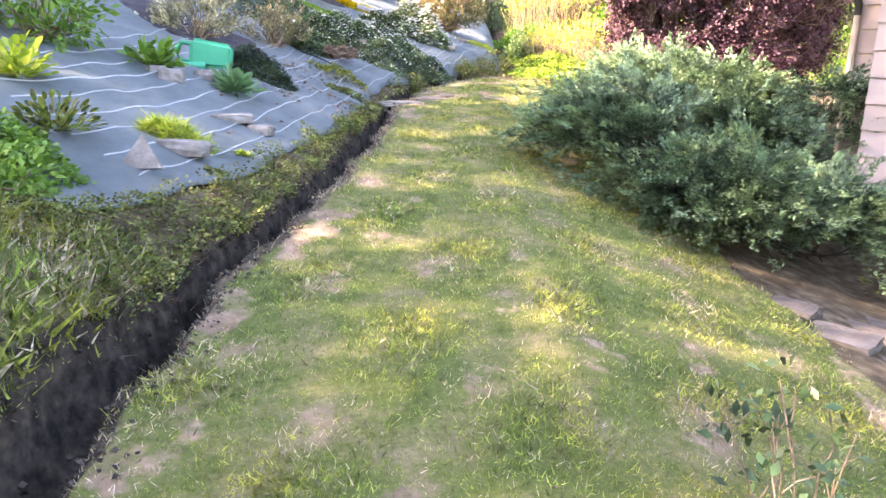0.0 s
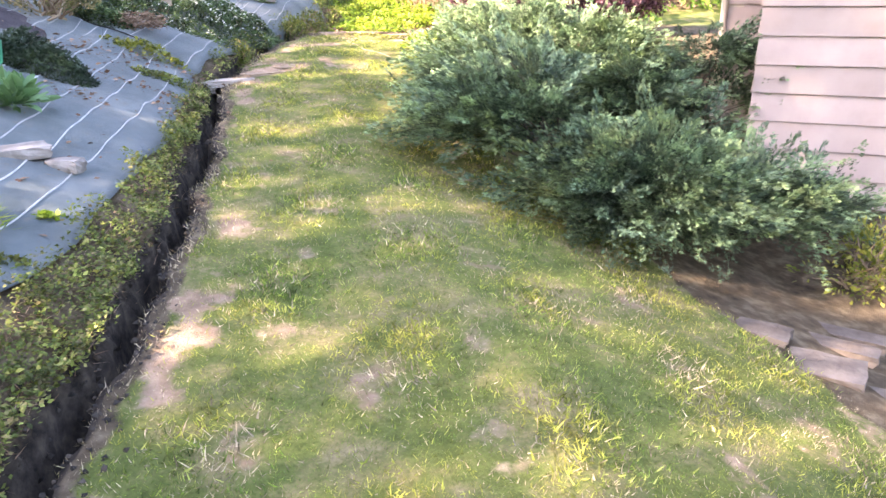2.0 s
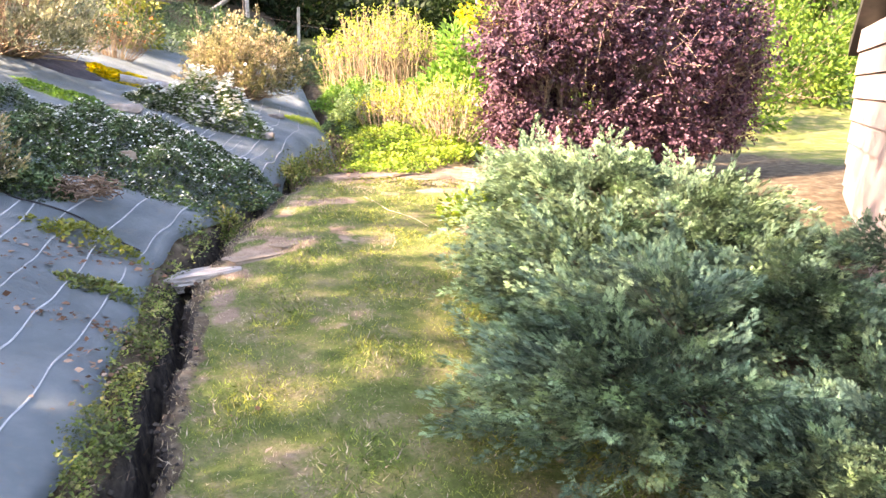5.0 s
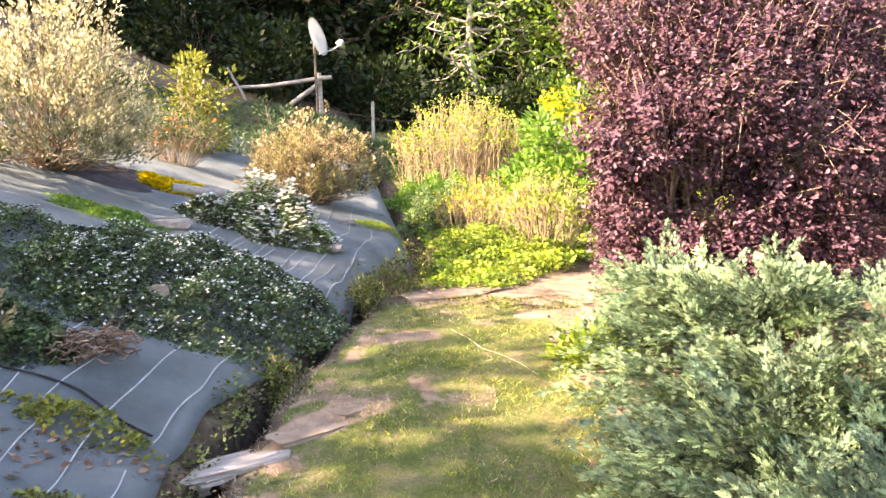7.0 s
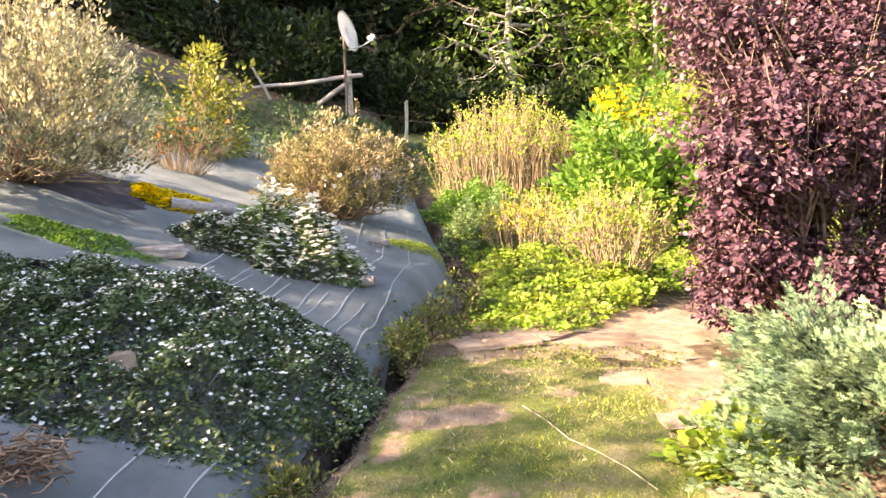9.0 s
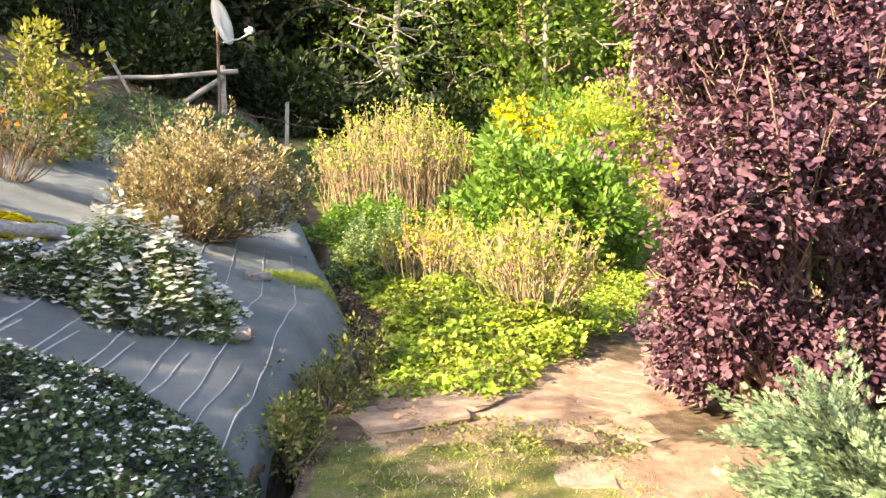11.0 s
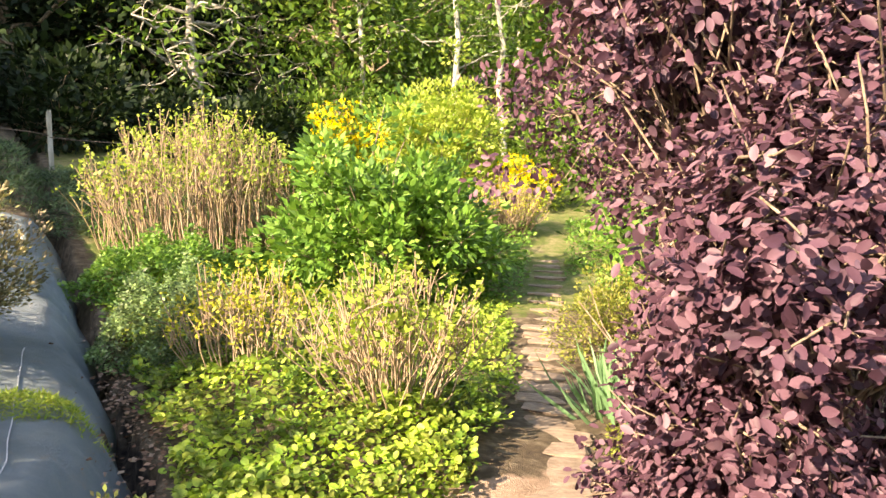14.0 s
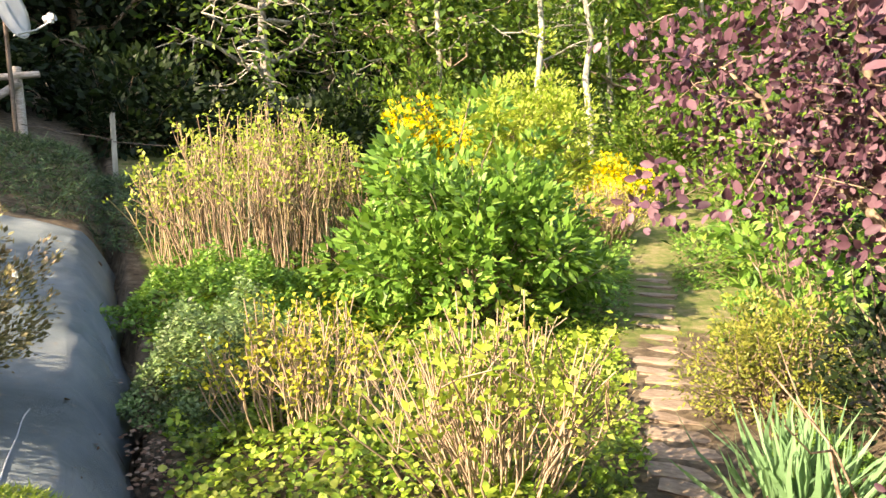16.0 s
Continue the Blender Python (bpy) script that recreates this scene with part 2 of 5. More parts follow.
ROPE = solid_mat("black hose", [(0.012, 0.012, 0.014), (0.03, 0.03, 0.03)], 10, 0.5, 0.1)

# ---- mesh helpers ----
rng = np.random.default_rng(7)


def part(name, me, material, parent=None, label=""):
    """Links a mesh as one object, under a thing or part where one is given."""
    if isinstance(me, bmesh.types.BMesh):
        bm, me = me, bpy.data.meshes.new(name)
        bm.to_mesh(me)
        bm.free()
    if material and not me.materials:
        me.materials.append(material)
    ob = new(name, me)
    if parent:
        ob.parent = parent
    if label:
        ob["label"] = label
    if name in ("foliage", "branchwork", "bloom", "crown", "stalk_tangle"):
        ob["kind"] = "stuff"
    return ob


def thing(name, place, label, category, group="", kind="", turn=0.0):
    ob = new(name)
    ob.empty_display_size = 0.1
    ob.matrix_world = pose(*place, 0, 0, turn)
    bpy.context.view_layer.update()
    return tagged(ob, label, category, group, kind)


def raw_mesh(name, V, F, smooth_faces=False):
    """A mesh from an array of corners and an array of faces of one size."""
    V, F = np.asarray(V, np.float32), np.asarray(F, np.int32)
    me = bpy.data.meshes.new(name)
    me.vertices.add(len(V))
    me.vertices.foreach_set("co", V.ravel())
    me.loops.add(F.size)
    me.loops.foreach_set("vertex_index", F.ravel())
    me.polygons.add(len(F))
    me.polygons.foreach_set("loop_start", np.arange(0, F.size, F.shape[1], dtype=np.int32))
    me.polygons.foreach_set("loop_total", np.full(len(F), F.shape[1], np.int32))
    me.update(calc_edges=True)
    if smooth_faces:
        me.polygons.foreach_set("use_smooth", np.ones(len(F), bool))
    return me


def unit(v):
    return v / np.maximum(np.linalg.norm(v, axis=-1, keepdims=True), 1e-9)


def finger_leaf(count=5):
    """A small feathery spray: thin pointed slips along a stalk."""
    v, f = [], []
    for i in range(count):
        s = i / (count - 1)
        side = (-1) ** i * (1 - s) * 0.55
        root = 0.12 + 0.5 * s
        v += [(root, -0.13, 0), (root, 0.13, 0), (root + 0.42 - 0.1 * s, side, 0.06)]
        f.append((3 * i, 3 * i + 1, 3 * i + 2))
    return np.array(v), np.array(f)


SHAPES = {
    "blade": (np.array([(0, -0.5, 0), (0, 0.5, 0), (1, 0, 0.0)]), np.array([(0, 1, 2)])),
    "diamond": (np.array([(0, 0, 0), (0.45, 0.5, 0.06), (1, 0, -0.04), (0.45, -0.5, 0.06)]), np.array([(0, 1, 2, 3)])),
    "oval": (np.array([(0, 0, 0), (0.52, 0, 0.0), (1, 0, -0.05), (0.16, 0.32, 0.05), (0.5, 0.47, 0.08), (0.84, 0.31, 0.04), (0.16, -0.32, 0.05), (0.5, -0.47, 0.08), (0.84, -0.31, 0.04)]),
             np.array([(0, 3, 4, 1), (1, 4, 5, 2), (0, 1, 7, 6), (1, 2, 8, 7)])),
    "spray": finger_leaf(5),
    "strap": (np.array([(0, -0.5, 0), (0, 0.5, 0), (0.55, 0.42, 0.0), (0.55, -0.42, 0.0), (1, 0, -0.16)]), None),
}
SHAPES["lump"] = (np.array([(0, 0, 0), (0.5, 0.5, 0), (1, 0, 0), (0.5, -0.5, 0), (0.5, 0, 0.45)]), np.array([(0, 3, 4), (3, 2, 4), (2, 1, 4), (1, 0, 4)]))
SHAPES["strap"] = (SHAPES["strap"][0], np.array([(0, 1, 2, 3), (3, 2, 4, 4)]))


def leaves(P, D, size, aspect=0.5, shape="diamond", up=None, jitter=0.5):
    """Corners and faces of many leaves at P that point along D; up: the way their faces look."""
    n = len(P)
    T, F = SHAPES[shape]
    D = unit(np.asarray(D, float) + 0.0)
    U = np.tile((0, 0, 1.0), (n, 1)) if up is None else np.asarray(up, float)
    U = U + rng.normal(0, jitter, (n, 3))
    B = unit(np.cross(U, D))
    N = np.cross(D, B)
    s = np.broadcast_to(np.asarray(size, float), (n,))[:, None, None]
    V = P[:, None] + s * (T[None, :, 0:1] * D[:, None] + aspect * T[None, :, 1:2] * B[:, None] + T[None, :, 2:3] * N[:, None])
    Fa = (F[None] + (np.arange(n) * len(T))[:, None, None]).reshape(-1, F.shape[1])
    return V.reshape(-1, 3), Fa


def leaf_mesh(name, *args, **kw):
    V, F = leaves(*args, **kw)
    if F.shape[1] == 4 and kw.get("shape") == "strap":
        tri = np.concatenate([F[0::2][:, [0, 1, 2]], F[0::2][:, [0, 2, 3]], F[1::2][:, :3]])
        F = tri
    return raw_mesh(name, V, F)


def tubes(name, lines, radii, sides=5):
    """One mesh of tapered tubes along lines; radii: (first, last) for each."""
    V, F, k = [], [], 0
    ang = np.linspace(0, 2 * np.pi, sides, endpoint=False)
    for ln, (r0, r1) in zip(lines, radii):
        ln = np.asarray(ln, float)
        d = unit(np.gradient(ln, axis=0))
        ref = np.array((0.31, 0.95, 0.05)) if abs(d[0][2]) > 0.6 else np.array((0, 0, 1.0))
        a = unit(np.cross(d, ref))
        b = np.cross(d, a)
        r = np.linspace(r0, r1, len(ln))[:, None, None]
        ring = ln[:, None] + r * (np.cos(ang)[None, :, None] * a[:, None] + np.sin(ang)[None, :, None] * b[:, None])
        V.append(ring.reshape(-1, 3))
        for i in range(len(ln) - 1):
            for j in range(sides):
                q = (j + 1) % sides
                F.append((k + i * sides + j, k + i * sides + q, k + (i + 1) * sides + q, k + (i + 1) * sides + j))
        k += len(ln) * sides
    return raw_mesh(name, np.concatenate(V), F, True)


def bent(a, b, wob=0.05, n=5):
    """A wobbly line from a to b."""
    s = np.linspace(0, 1, n)[:, None]
    p = np.asarray(a)[None] * (1 - s) + np.asarray(b)[None] * s
    w = rng.normal(0, wob * np.linalg.norm(np.subtract(b, a)), (n, 3))
    w[0] = 0
    return p + w


def dirs(n, low=-1.0, high=1.0):
    z = rng.uniform(low, high, n)
    a = rng.uniform(0, 2 * np.pi, n)
    r = np.sqrt(np.maximum(0, 1 - z * z))
    return np.stack([r * np.cos(a), r * np.sin(a), z], 1)


def wave(x, y, k=1.0, seed=0.0):
    """A smooth wavy field, about -1 to 1."""
    return (np.sin(1.7 * k * x + 1.3 * k * y + seed) + np.sin(-1.1 * k * x + 2.1 * k * y + 2.1 * seed + 1) + np.sin(2.9 * k * x - 0.7 * k * y + 0.7 * seed + 2)) / 3


def rough_block(size, seed=0, cuts=2, rough=0.12, bevel=0.2):
    """A stone: a bevelled block with broken faces."""
    r = random.Random(seed)
    bm = bmesh.new()
    bmesh.ops.create_cube(bm, size=1.0)
    bmesh.ops.subdivide_edges(bm, edges=bm.edges[:], cuts=cuts, use_grid_fill=True)
    for v in bm.verts:
        c = Vector(v.co)
        m = max(abs(c.x), abs(c.y), abs(c.z)) * 2
        v.co = c.lerp(c.normalized() * 0.5 * m, bevel) + Vector((r.uniform(-1, 1), r.uniform(-1, 1), r.uniform(-1, 1))) * rough * 0.5
        v.co = Vector((v.co.x * size[0], v.co.y * size[1], v.co.z * size[2]))
    return bm


def box(size, at=(0, 0, 0), bevel=0.004):
    bm = bmesh.new()
    bmesh.ops.create_cube(bm, size=1.0)
    bmesh.ops.scale(bm, vec=size, verts=bm.verts)
    if bevel:
        bmesh.ops.bevel(bm, geom=bm.edges[:], offset=bevel, segments=1, affect="EDGES")
    bmesh.ops.translate(bm, vec=at, verts=bm.verts)
    return bm


# ---- the lie of the land ----
def smooth(a, b, x):
    u = np.clip((np.asarray(x, float) - a) / (b - a), 0, 1)
    return u * u * (3 - 2 * u)


def ditch_x(y):
    """Where the ditch runs."""
    wander = 0.022 * np.sin(5.3 * np.asarray(y, float)) + 0.016 * np.sin(13.1 * np.asarray(y, float) + 1)
    return wander + np.interp(y, (-3, 0, 1.8, 2.65, 3.6, 4.3, 4.9, 6.7, 8.4, 9.5, 10.4, 11.5, 12.4, 13.1, 14, 16, 20, 24), (-1.5, -1.2, -1.08, -1.08, -0.98, -0.83, -0.77, -0.63, -0.57, -0.2, 0.12, 0.45, 0.85, 1.08, 1.16, 1.2, 1.25, 1.3))


def height(x, y, dug=True):
    x, y = np.asarray(x, float), np.asarray(y, float)
    d = x - ditch_x(y)
    z = np.interp(y, (-20, -5, 0, 5, 7.4, 10, 11.4, 13, 15, 19, 23, 30, 60), (-1.5, -0.45, 0, 0.51, 0.74, 1.08, 1.13, 1.15, 1.32, 2.0, 3.0, 4.6, 9.0))
    fall = 0.28 - 0.25 * smooth(5, 8.5, y)
    z = z - fall * np.clip(x - 0.5, 0, 2.5)
    w = smooth(1.6, 2.7, x - 0.25 * np.clip(y - 13, 0, 6)) * smooth(10.5, 12.5, y)
    z = z * (1 - w) + w * np.interp(y, (10, 15.5, 19, 23, 30, 60), (0.97, 0.98, 1.4, 2.2, 3.6, 8.0))
    z = z + 0.3 * np.exp(-((x - 2.4) / 0.8) ** 2 - ((y - 13.6) / 1.3) ** 2)
    left = np.clip(-d, 0, 8)
    z = z + np.where(d < 0, np.interp(y, (5, 9, 11, 12.5), (0.33, 0.33, 0.31, 0.265)) * left + 0.012 * left ** 2 + (0.06 + 0.22 * smooth(10.5, 13, y)) * smooth(0.08, 0.32, left), 0)
    z = z + 0.2 * np.exp(-((x + 1.65) / 0.4) ** 2 - ((y - 2.2) / 0.9) ** 2)
    z = z + 0.02 * wave(x, y, 1.3) + 0.012 * wave(x, y, 4.1, 3)
    if dug:
        half = 0.042 + 0.07 * smooth(3.3, 2.3, y) + 0.03 * smooth(9, 12, y)
        half = half * (1 + 0.25 * wave(x * 0, y, 3.3, 1))
        z = z - (0.26 + 0.03 * wave(x, y, 5)) * np.exp(-np.abs((d + 0.02) / half) ** 4)
    return z


def ground_z(x, y):
    return float(height(x, y, False))


def lawn_mask(x, y):
    d = x - ditch_x(y)
    side = np.interp(y, (-4, 2, 3, 4, 5, 6, 8, 9, 9.8, 10.6, 11.2), (2.8, 2.4, 2.15, 1.95, 2.0, 2.4, 2.2, 1.6, 1.75, 1.85, 1.3)) + 0.12 * wave(x, y, 2.5, 5)
    m = smooth(0.06, 0.22, d) * smooth(0.1, -0.15, x - side) * smooth(11.35, 10.9, y + 0.2 * wave(x, y, 2, 1) - 0.25 * (x - 0.8))
    hump = smooth(-0.1, -0.2, d) * smooth(3.1, 2.6, y + 0.35 * (x + 1.5))
    return np.maximum(m, hump)


def bare(x, y):
    """Worn patches of the lawn."""
    d = x - ditch_x(y)
    w = smooth(0.12, 0.5, 0.55 * wave(x, y, 2.3, 4) + 0.5 * wave(x, y, 5.3, 9) + 0.06)
    edge = smooth(0.5, 0.18, d) * (0.4 + 0.35 * wave(x, y, 3.1, 2)) * (d > 0)
    spots = np.exp(-((x - 0.5) / 0.28) ** 2 - ((y - 10.0) / 0.16) ** 2) + np.exp(-((x + 0.02 - 1.2 * (y - 8.8)) / 0.22) ** 2 - ((y - 8.8) / 0.25) ** 2)
    return np.clip(w * 0.95 + edge + spots, 0, 1)


def grid_axis(parts):
    out = []
    for a, b, s in parts:
        out += list(np.arange(a, b - 1e-6, s))
    return np.array(out + [parts[-1][1]])


gx = grid_axis([(-300, -60, 60), (-60, -12, 8), (-12, -4, 0.8), (-4, -2.2, 0.15), (-2.2, 2.2, 0.045), (2.2, 6.2, 0.12), (6.2, 14, 0.6), (14, 60, 6), (60, 300, 60)])
gy = grid_axis([(-300, -60, 60), (-60, -8, 6.5), (-8, 0, 0.5), (0, 14, 0.06), (14, 22, 0.15), (22, 36, 0.7), (36, 60, 6), (60, 300, 60)])
GX, GY = np.meshgrid(gx, gy)
GZ = height(GX, GY)
nx, ny = len(gx), len(gy)
idx = np.arange(nx * ny).reshape(ny, nx)
quads = np.stack([idx[:-1, :-1], idx[:-1, 1:], idx[1:, 1:], idx[1:, :-1]], -1).reshape(-1, 4)
me = raw_mesh("ground", np.stack([GX, GY, GZ], -1).reshape(-1, 3), quads, True)
zone = np.zeros((ny * nx, 4), np.float32)
lm = lawn_mask(GX, GY)
dd = GX - ditch_x(GY)
far_turf = smooth(15.5, 17, GY) * smooth(1.3, 1.8, GX) + smooth(7, 9, GX)
zone[:, 0] = np.clip(lm * 0.9 + far_turf, 0, 0.9).ravel()
patches = 0.8 * np.exp(-((GX - 0.5) / 0.28) ** 2 - ((GY - 10.0) / 0.16) ** 2) + 0.8 * np.exp(-((GX + 0.02 - 1.2 * (GY - 8.8)) / 0.22) ** 2 - ((GY - 8.8) / 0.25) ** 2)
path_zone = smooth(0.25, 0.5, dd) * smooth(10.75, 11.15, GY - 0.2 * (GX - 0.8)) * smooth(12.6, 12.2, GY) * smooth(4.2, 3.6, GX)
side_dirt = smooth(1.5, 1.8, GX) * smooth(2.0, 2.6, GY) * smooth(11.0, 10.4, GY) * smooth(4, 3.6, GX)
edge_dirt = smooth(0.5, 0.2, dd) * smooth(0.03, 0.08, dd) * (0.1 + 0.2 * wave(GX, GY, 3.1, 2) + 0.2 * wave(GX, GY, 9.0, 1)) * smooth(10.5, 9.5, GY)
zone[:, 1] = np.clip(np.maximum(np.maximum(path_zone, patches), np.maximum(side_dirt * (0.15 + 0.7 * smooth(8.2, 8.7, GY) * smooth(1.45, 1.65, GX)), edge_dirt)) + lm * bare(GX, GY) * 0.36, 0, 0.95).ravel()
zone[:, 2] = (0.95 * smooth(0.12, 0.06, np.abs(dd + 0.02) / (1 + 0.8 * smooth(3.3, 2.3, GY))) * smooth(16, 13, GY)).ravel()
at = me.attributes.new("zone", "FLOAT_COLOR", "POINT")
at.data.foreach_set("color", zone.ravel())
tagged(part("ground", me, EARTH), "sloping garden ground with worn turf, bare earth and a muddy ditch", "ground", kind="structure")


def scatter(n, x0, x1, y0, y1, mask, lift=0.0):
    """Points on the ground where mask(x, y) lets them be."""
    x, y = rng.uniform(x0, x1, n), rng.uniform(y0, y1, n)
    keep = rng.uniform(0, 1, n) < mask(x, y)
    x, y = x[keep], y[keep]
    return np.stack([x, y, height(x, y) + lift], 1)


# ---- the lawn's grass ----
def grass(name, n, mask, size, mat, label, x0=-2.6, x1=2.7, y0=0.6, y1=11.3):
    P = scatter(n, x0, x1, y0, y1, mask, -0.004)
    D = np.stack([rng.normal(0, 0.75, len(P)), rng.normal(0, 0.75, len(P)), np.full(len(P), 0.8)], 1)
    s = np.exp(rng.normal(-0.05, 0.27, len(P))) * size * (1 + 0.5 * wave(P[:, 0], P[:, 1], 3.7, 2))
    me = leaf_mesh(name, P, D, s, 0.15, "blade", up=rng.normal(0, 1, (len(P), 3)))
    return tagged(part(name, me, mat), label, "grass", kind="stuff")


near = lambda x, y: np.interp(y, (0, 4, 11), (1.0, 0.62, 0.36))
grass("lawn_grass", 600000, lambda x, y: lawn_mask(x, y) * (1 - 0.9 * bare(x, y)) * near(x, y), 0.025, GRASS, "short patchy mown green lawn grass")
grass("dry_grass", 300000, lambda x, y: lawn_mask(x, y) * (0.28 + 0.65 * bare(x, y)) * near(x, y), 0.026, STRAW, "dry straw-coloured grass on the worn lawn patches")

def hump_mask(x, y):
    d = x - ditch_x(y)
    return smooth(-0.1, -0.2, d) * smooth(3.2, 2.7, y + 0.35 * (x + 1.5))


grass("rough_grass", 26000, lambda x, y: hump_mask(x, y) * (0.6 + 0.4 * wave(x, y, 4)), 0.085, GRASS, "long rough grass on the hump beside the ditch", -2.8, -1.0, 0.6, 3.6)
grass("rough_grass", 20000, lambda x, y: hump_mask(x, y) * (0.5 - 0.5 * wave(x, y, 4)), 0.075, STRAW, "long dry grass on the hump beside the ditch", -2.8, -1.0, 0.6, 3.6)
edge = lambda x, y: smooth(0.02, 0.06, x - ditch_x(y)) * smooth(0.2, 0.1, x - ditch_x(y))
grass("edge_grass", 70000, edge, 0.024, STRAW, "dry grass overhanging the ditch's edge", -1.5, 0.9, 1.2, 11)


# ---- weed membrane over the bank ----
def cover_z(x, y):
    return height(x, y, False) + 0.018 + 0.012 * wave(x, y, 2.6, 8) + 0.009 * wave(x, y, 7.0, 3) + 0.004 * wave(x, y, 17.0, 5)


def membrane(name, y0, y1, left, right, label, step=0.06):
    ys = np.arange(y0, y1 + 1e-6, step)
    us = np.linspace(0, 1, 56)
    Y, U = np.meshgrid(ys, us, indexing="ij")
    xr = np.interp(Y, *right) + 0.05 * wave(Y * 0, Y, 3.0, 2)
    xl = np.interp(Y, *left)
    X = xr + (xl - xr) * U
    Z = cover_z(X, Y)
    tuck = np.clip(1 - U / 0.045, 0, 1)
    Z = np.maximum(Z - 0.16 * tuck ** 1.5, height(X, Y) + 0.02)
    n, m = Y.shape
    top = np.stack([X, Y, Z], -1).reshape(-1, 3)
    ii = np.arange(n * m).reshape(n, m)
    q = np.stack([ii[:-1, :-1], ii[1:, :-1], ii[1:, 1:], ii[:-1, 1:]], -1).reshape(-1, 4)
    ob = tagged(part(name, raw_mesh(name, top, q, True), MEMBRANE), label, "weed membrane", kind="structure")
    mod = ob.modifiers.new("thick", "SOLIDIFY")
    mod.thickness, mod.offset = 0.006, 1.0
    return ob


def woven_line(cloth, pts, width=0.002):
    """A white thread woven into the cloth, lying on it."""
    pts = np.asarray(pts, float)
    s = np.linspace(0, 1, 160)
    k = np.linspace(0, 1, len(pts))
    x, y = np.interp(s, k, pts[:, 0]), np.interp(s, k, pts[:, 1])
    x = x + 0.006 * wave(x * 3, y * 3, 2.3, pts[0, 0])
    z = np.maximum(cover_z(x, y), height(x, y) + 0.02) + 0.013
    ln = np.stack([x, y, z], 1)
    d = unit(np.gradient(ln, axis=0))
    side = unit(np.cross(d, (0, 0, 1.0))) * width
    V = np.concatenate([ln - side, ln + side, ln - side - (0, 0, 0.012), ln + side - (0, 0, 0.012)])
    a = np.arange(159)
    F = np.concatenate([np.stack([a, a + 160, a + 161, a + 1], 1), np.stack([a, a + 1, a + 321, a + 320], 1), np.stack([a + 160, a + 480, a + 481, a + 161], 1)])
    part("white_line", raw_mesh("white_line", V, F), WHITE_LINE, cloth)


cloth = membrane("weed_membrane", 2.9, 19.2, ((2.8, 5, 8, 17), (-3.2, -4.4, -4.6, -4.0)),
                 ((2.8, 3.2, 3.8, 4.4, 5.0, 6, 8.3, 9.3, 10.4, 11.6, 12.6, 13.3, 17), (-1.85, -1.6, -1.33, -1.17, -1.04, -0.88, -0.76, -0.42, 0.06, 0.42, 0.9, 1.08, 1.2)),
                 "blue-grey woven weed membrane with white lines draped over the bank")
for i in range(9):
    o = 0.21 * i
    woven_line(cloth, [(-1.56 - o, 3.8 + 0.1 * i), (-1.28 - o * 0.98, 5.0), (-1.1 - o * 0.97, 6.2), (-0.98 - o * 0.95, 7.2 + 0.15 * i), (-0.9 - o * 0.9, 8.1 + 0.2 * i)])
for i in range(5):
    o = 0.26 * i
    woven_line(cloth, [(-0.85 - o, 8.35), (-0.6 - o, 9.3), (-0.25 - o, 10.6), (0.1 - o, 11.6)])
for i in range(6):
    o = 0.12 + 0.24 * i
    woven_line(cloth, [(0.02 - o, 10.5), (0.36 - o, 11.7), (0.66 - o, 12.9), (0.8 - o, 14.6)])

# ---- plants ----
def plumes(feet, ways, longs, per, width, droop=0.25, flat=0.45):
    """Leaf points along many feathery shoots: place, direction and how young each is (0 at the foot, 1 at the tip)."""
    n = len(feet)
    ways = unit(np.asarray(ways, float))
    longs = np.broadcast_to(np.asarray(longs, float), (n,))[:, None, None]
    q = rng.uniform(0, 1, (n, per, 1)) ** 0.8
    side = unit(np.cross(ways, (0.05, 0.02, 1.0)))
    over = np.cross(side, ways)
    sgn = rng.choice((-1.0, 1.0), (n, per, 1)) * rng.uniform(0.1, 1, (n, per, 1))
    lift = rng.normal(0, flat, (n, per, 1))
    w = width * (1.12 - q) * np.minimum(1, q * 5 + 0.3)
    bend = droop * rng.normal(0.3, 0.6, (n, 1, 1)) * q * q
    P = feet[:, None] + longs * (q * ways[:, None] - bend * np.array((0, 0, 1.0))) + w * longs * (sgn * side[:, None] + lift * over[:, None])
    D = ways[:, None] + 0.75 * sgn * side[:, None] * (1.1 - q) + 0.5 * lift * over[:, None] + rng.normal(0, 0.16, (n, per, 3))
    return P.reshape(-1, 3), D.reshape(-1, 3), np.repeat(over, per, 0), q.reshape(-1)


def age_shade(me, young):
    """Writes each leaf's foot-to-tip tone onto its corners: its age, and in junipers painted shade."""
    at = me.attributes.new("young", "FLOAT", "POINT")
    at.data.foreach_set("value", np.repeat(young, len(me.vertices) // len(young)).astype(np.float32))
    return me


def clumped(lumps, per, spread_r, flat=1.0):
    """Points round the lumps with the way out from each."""
    k = len(lumps)
    d = dirs(k * per)
    d[:, 2] *= flat
    r = spread_r * rng.uniform(0.35, 1.0, (k * per, 1)) ** 0.6
    c = np.repeat(lumps, per, 0)
    return c + d * r, d


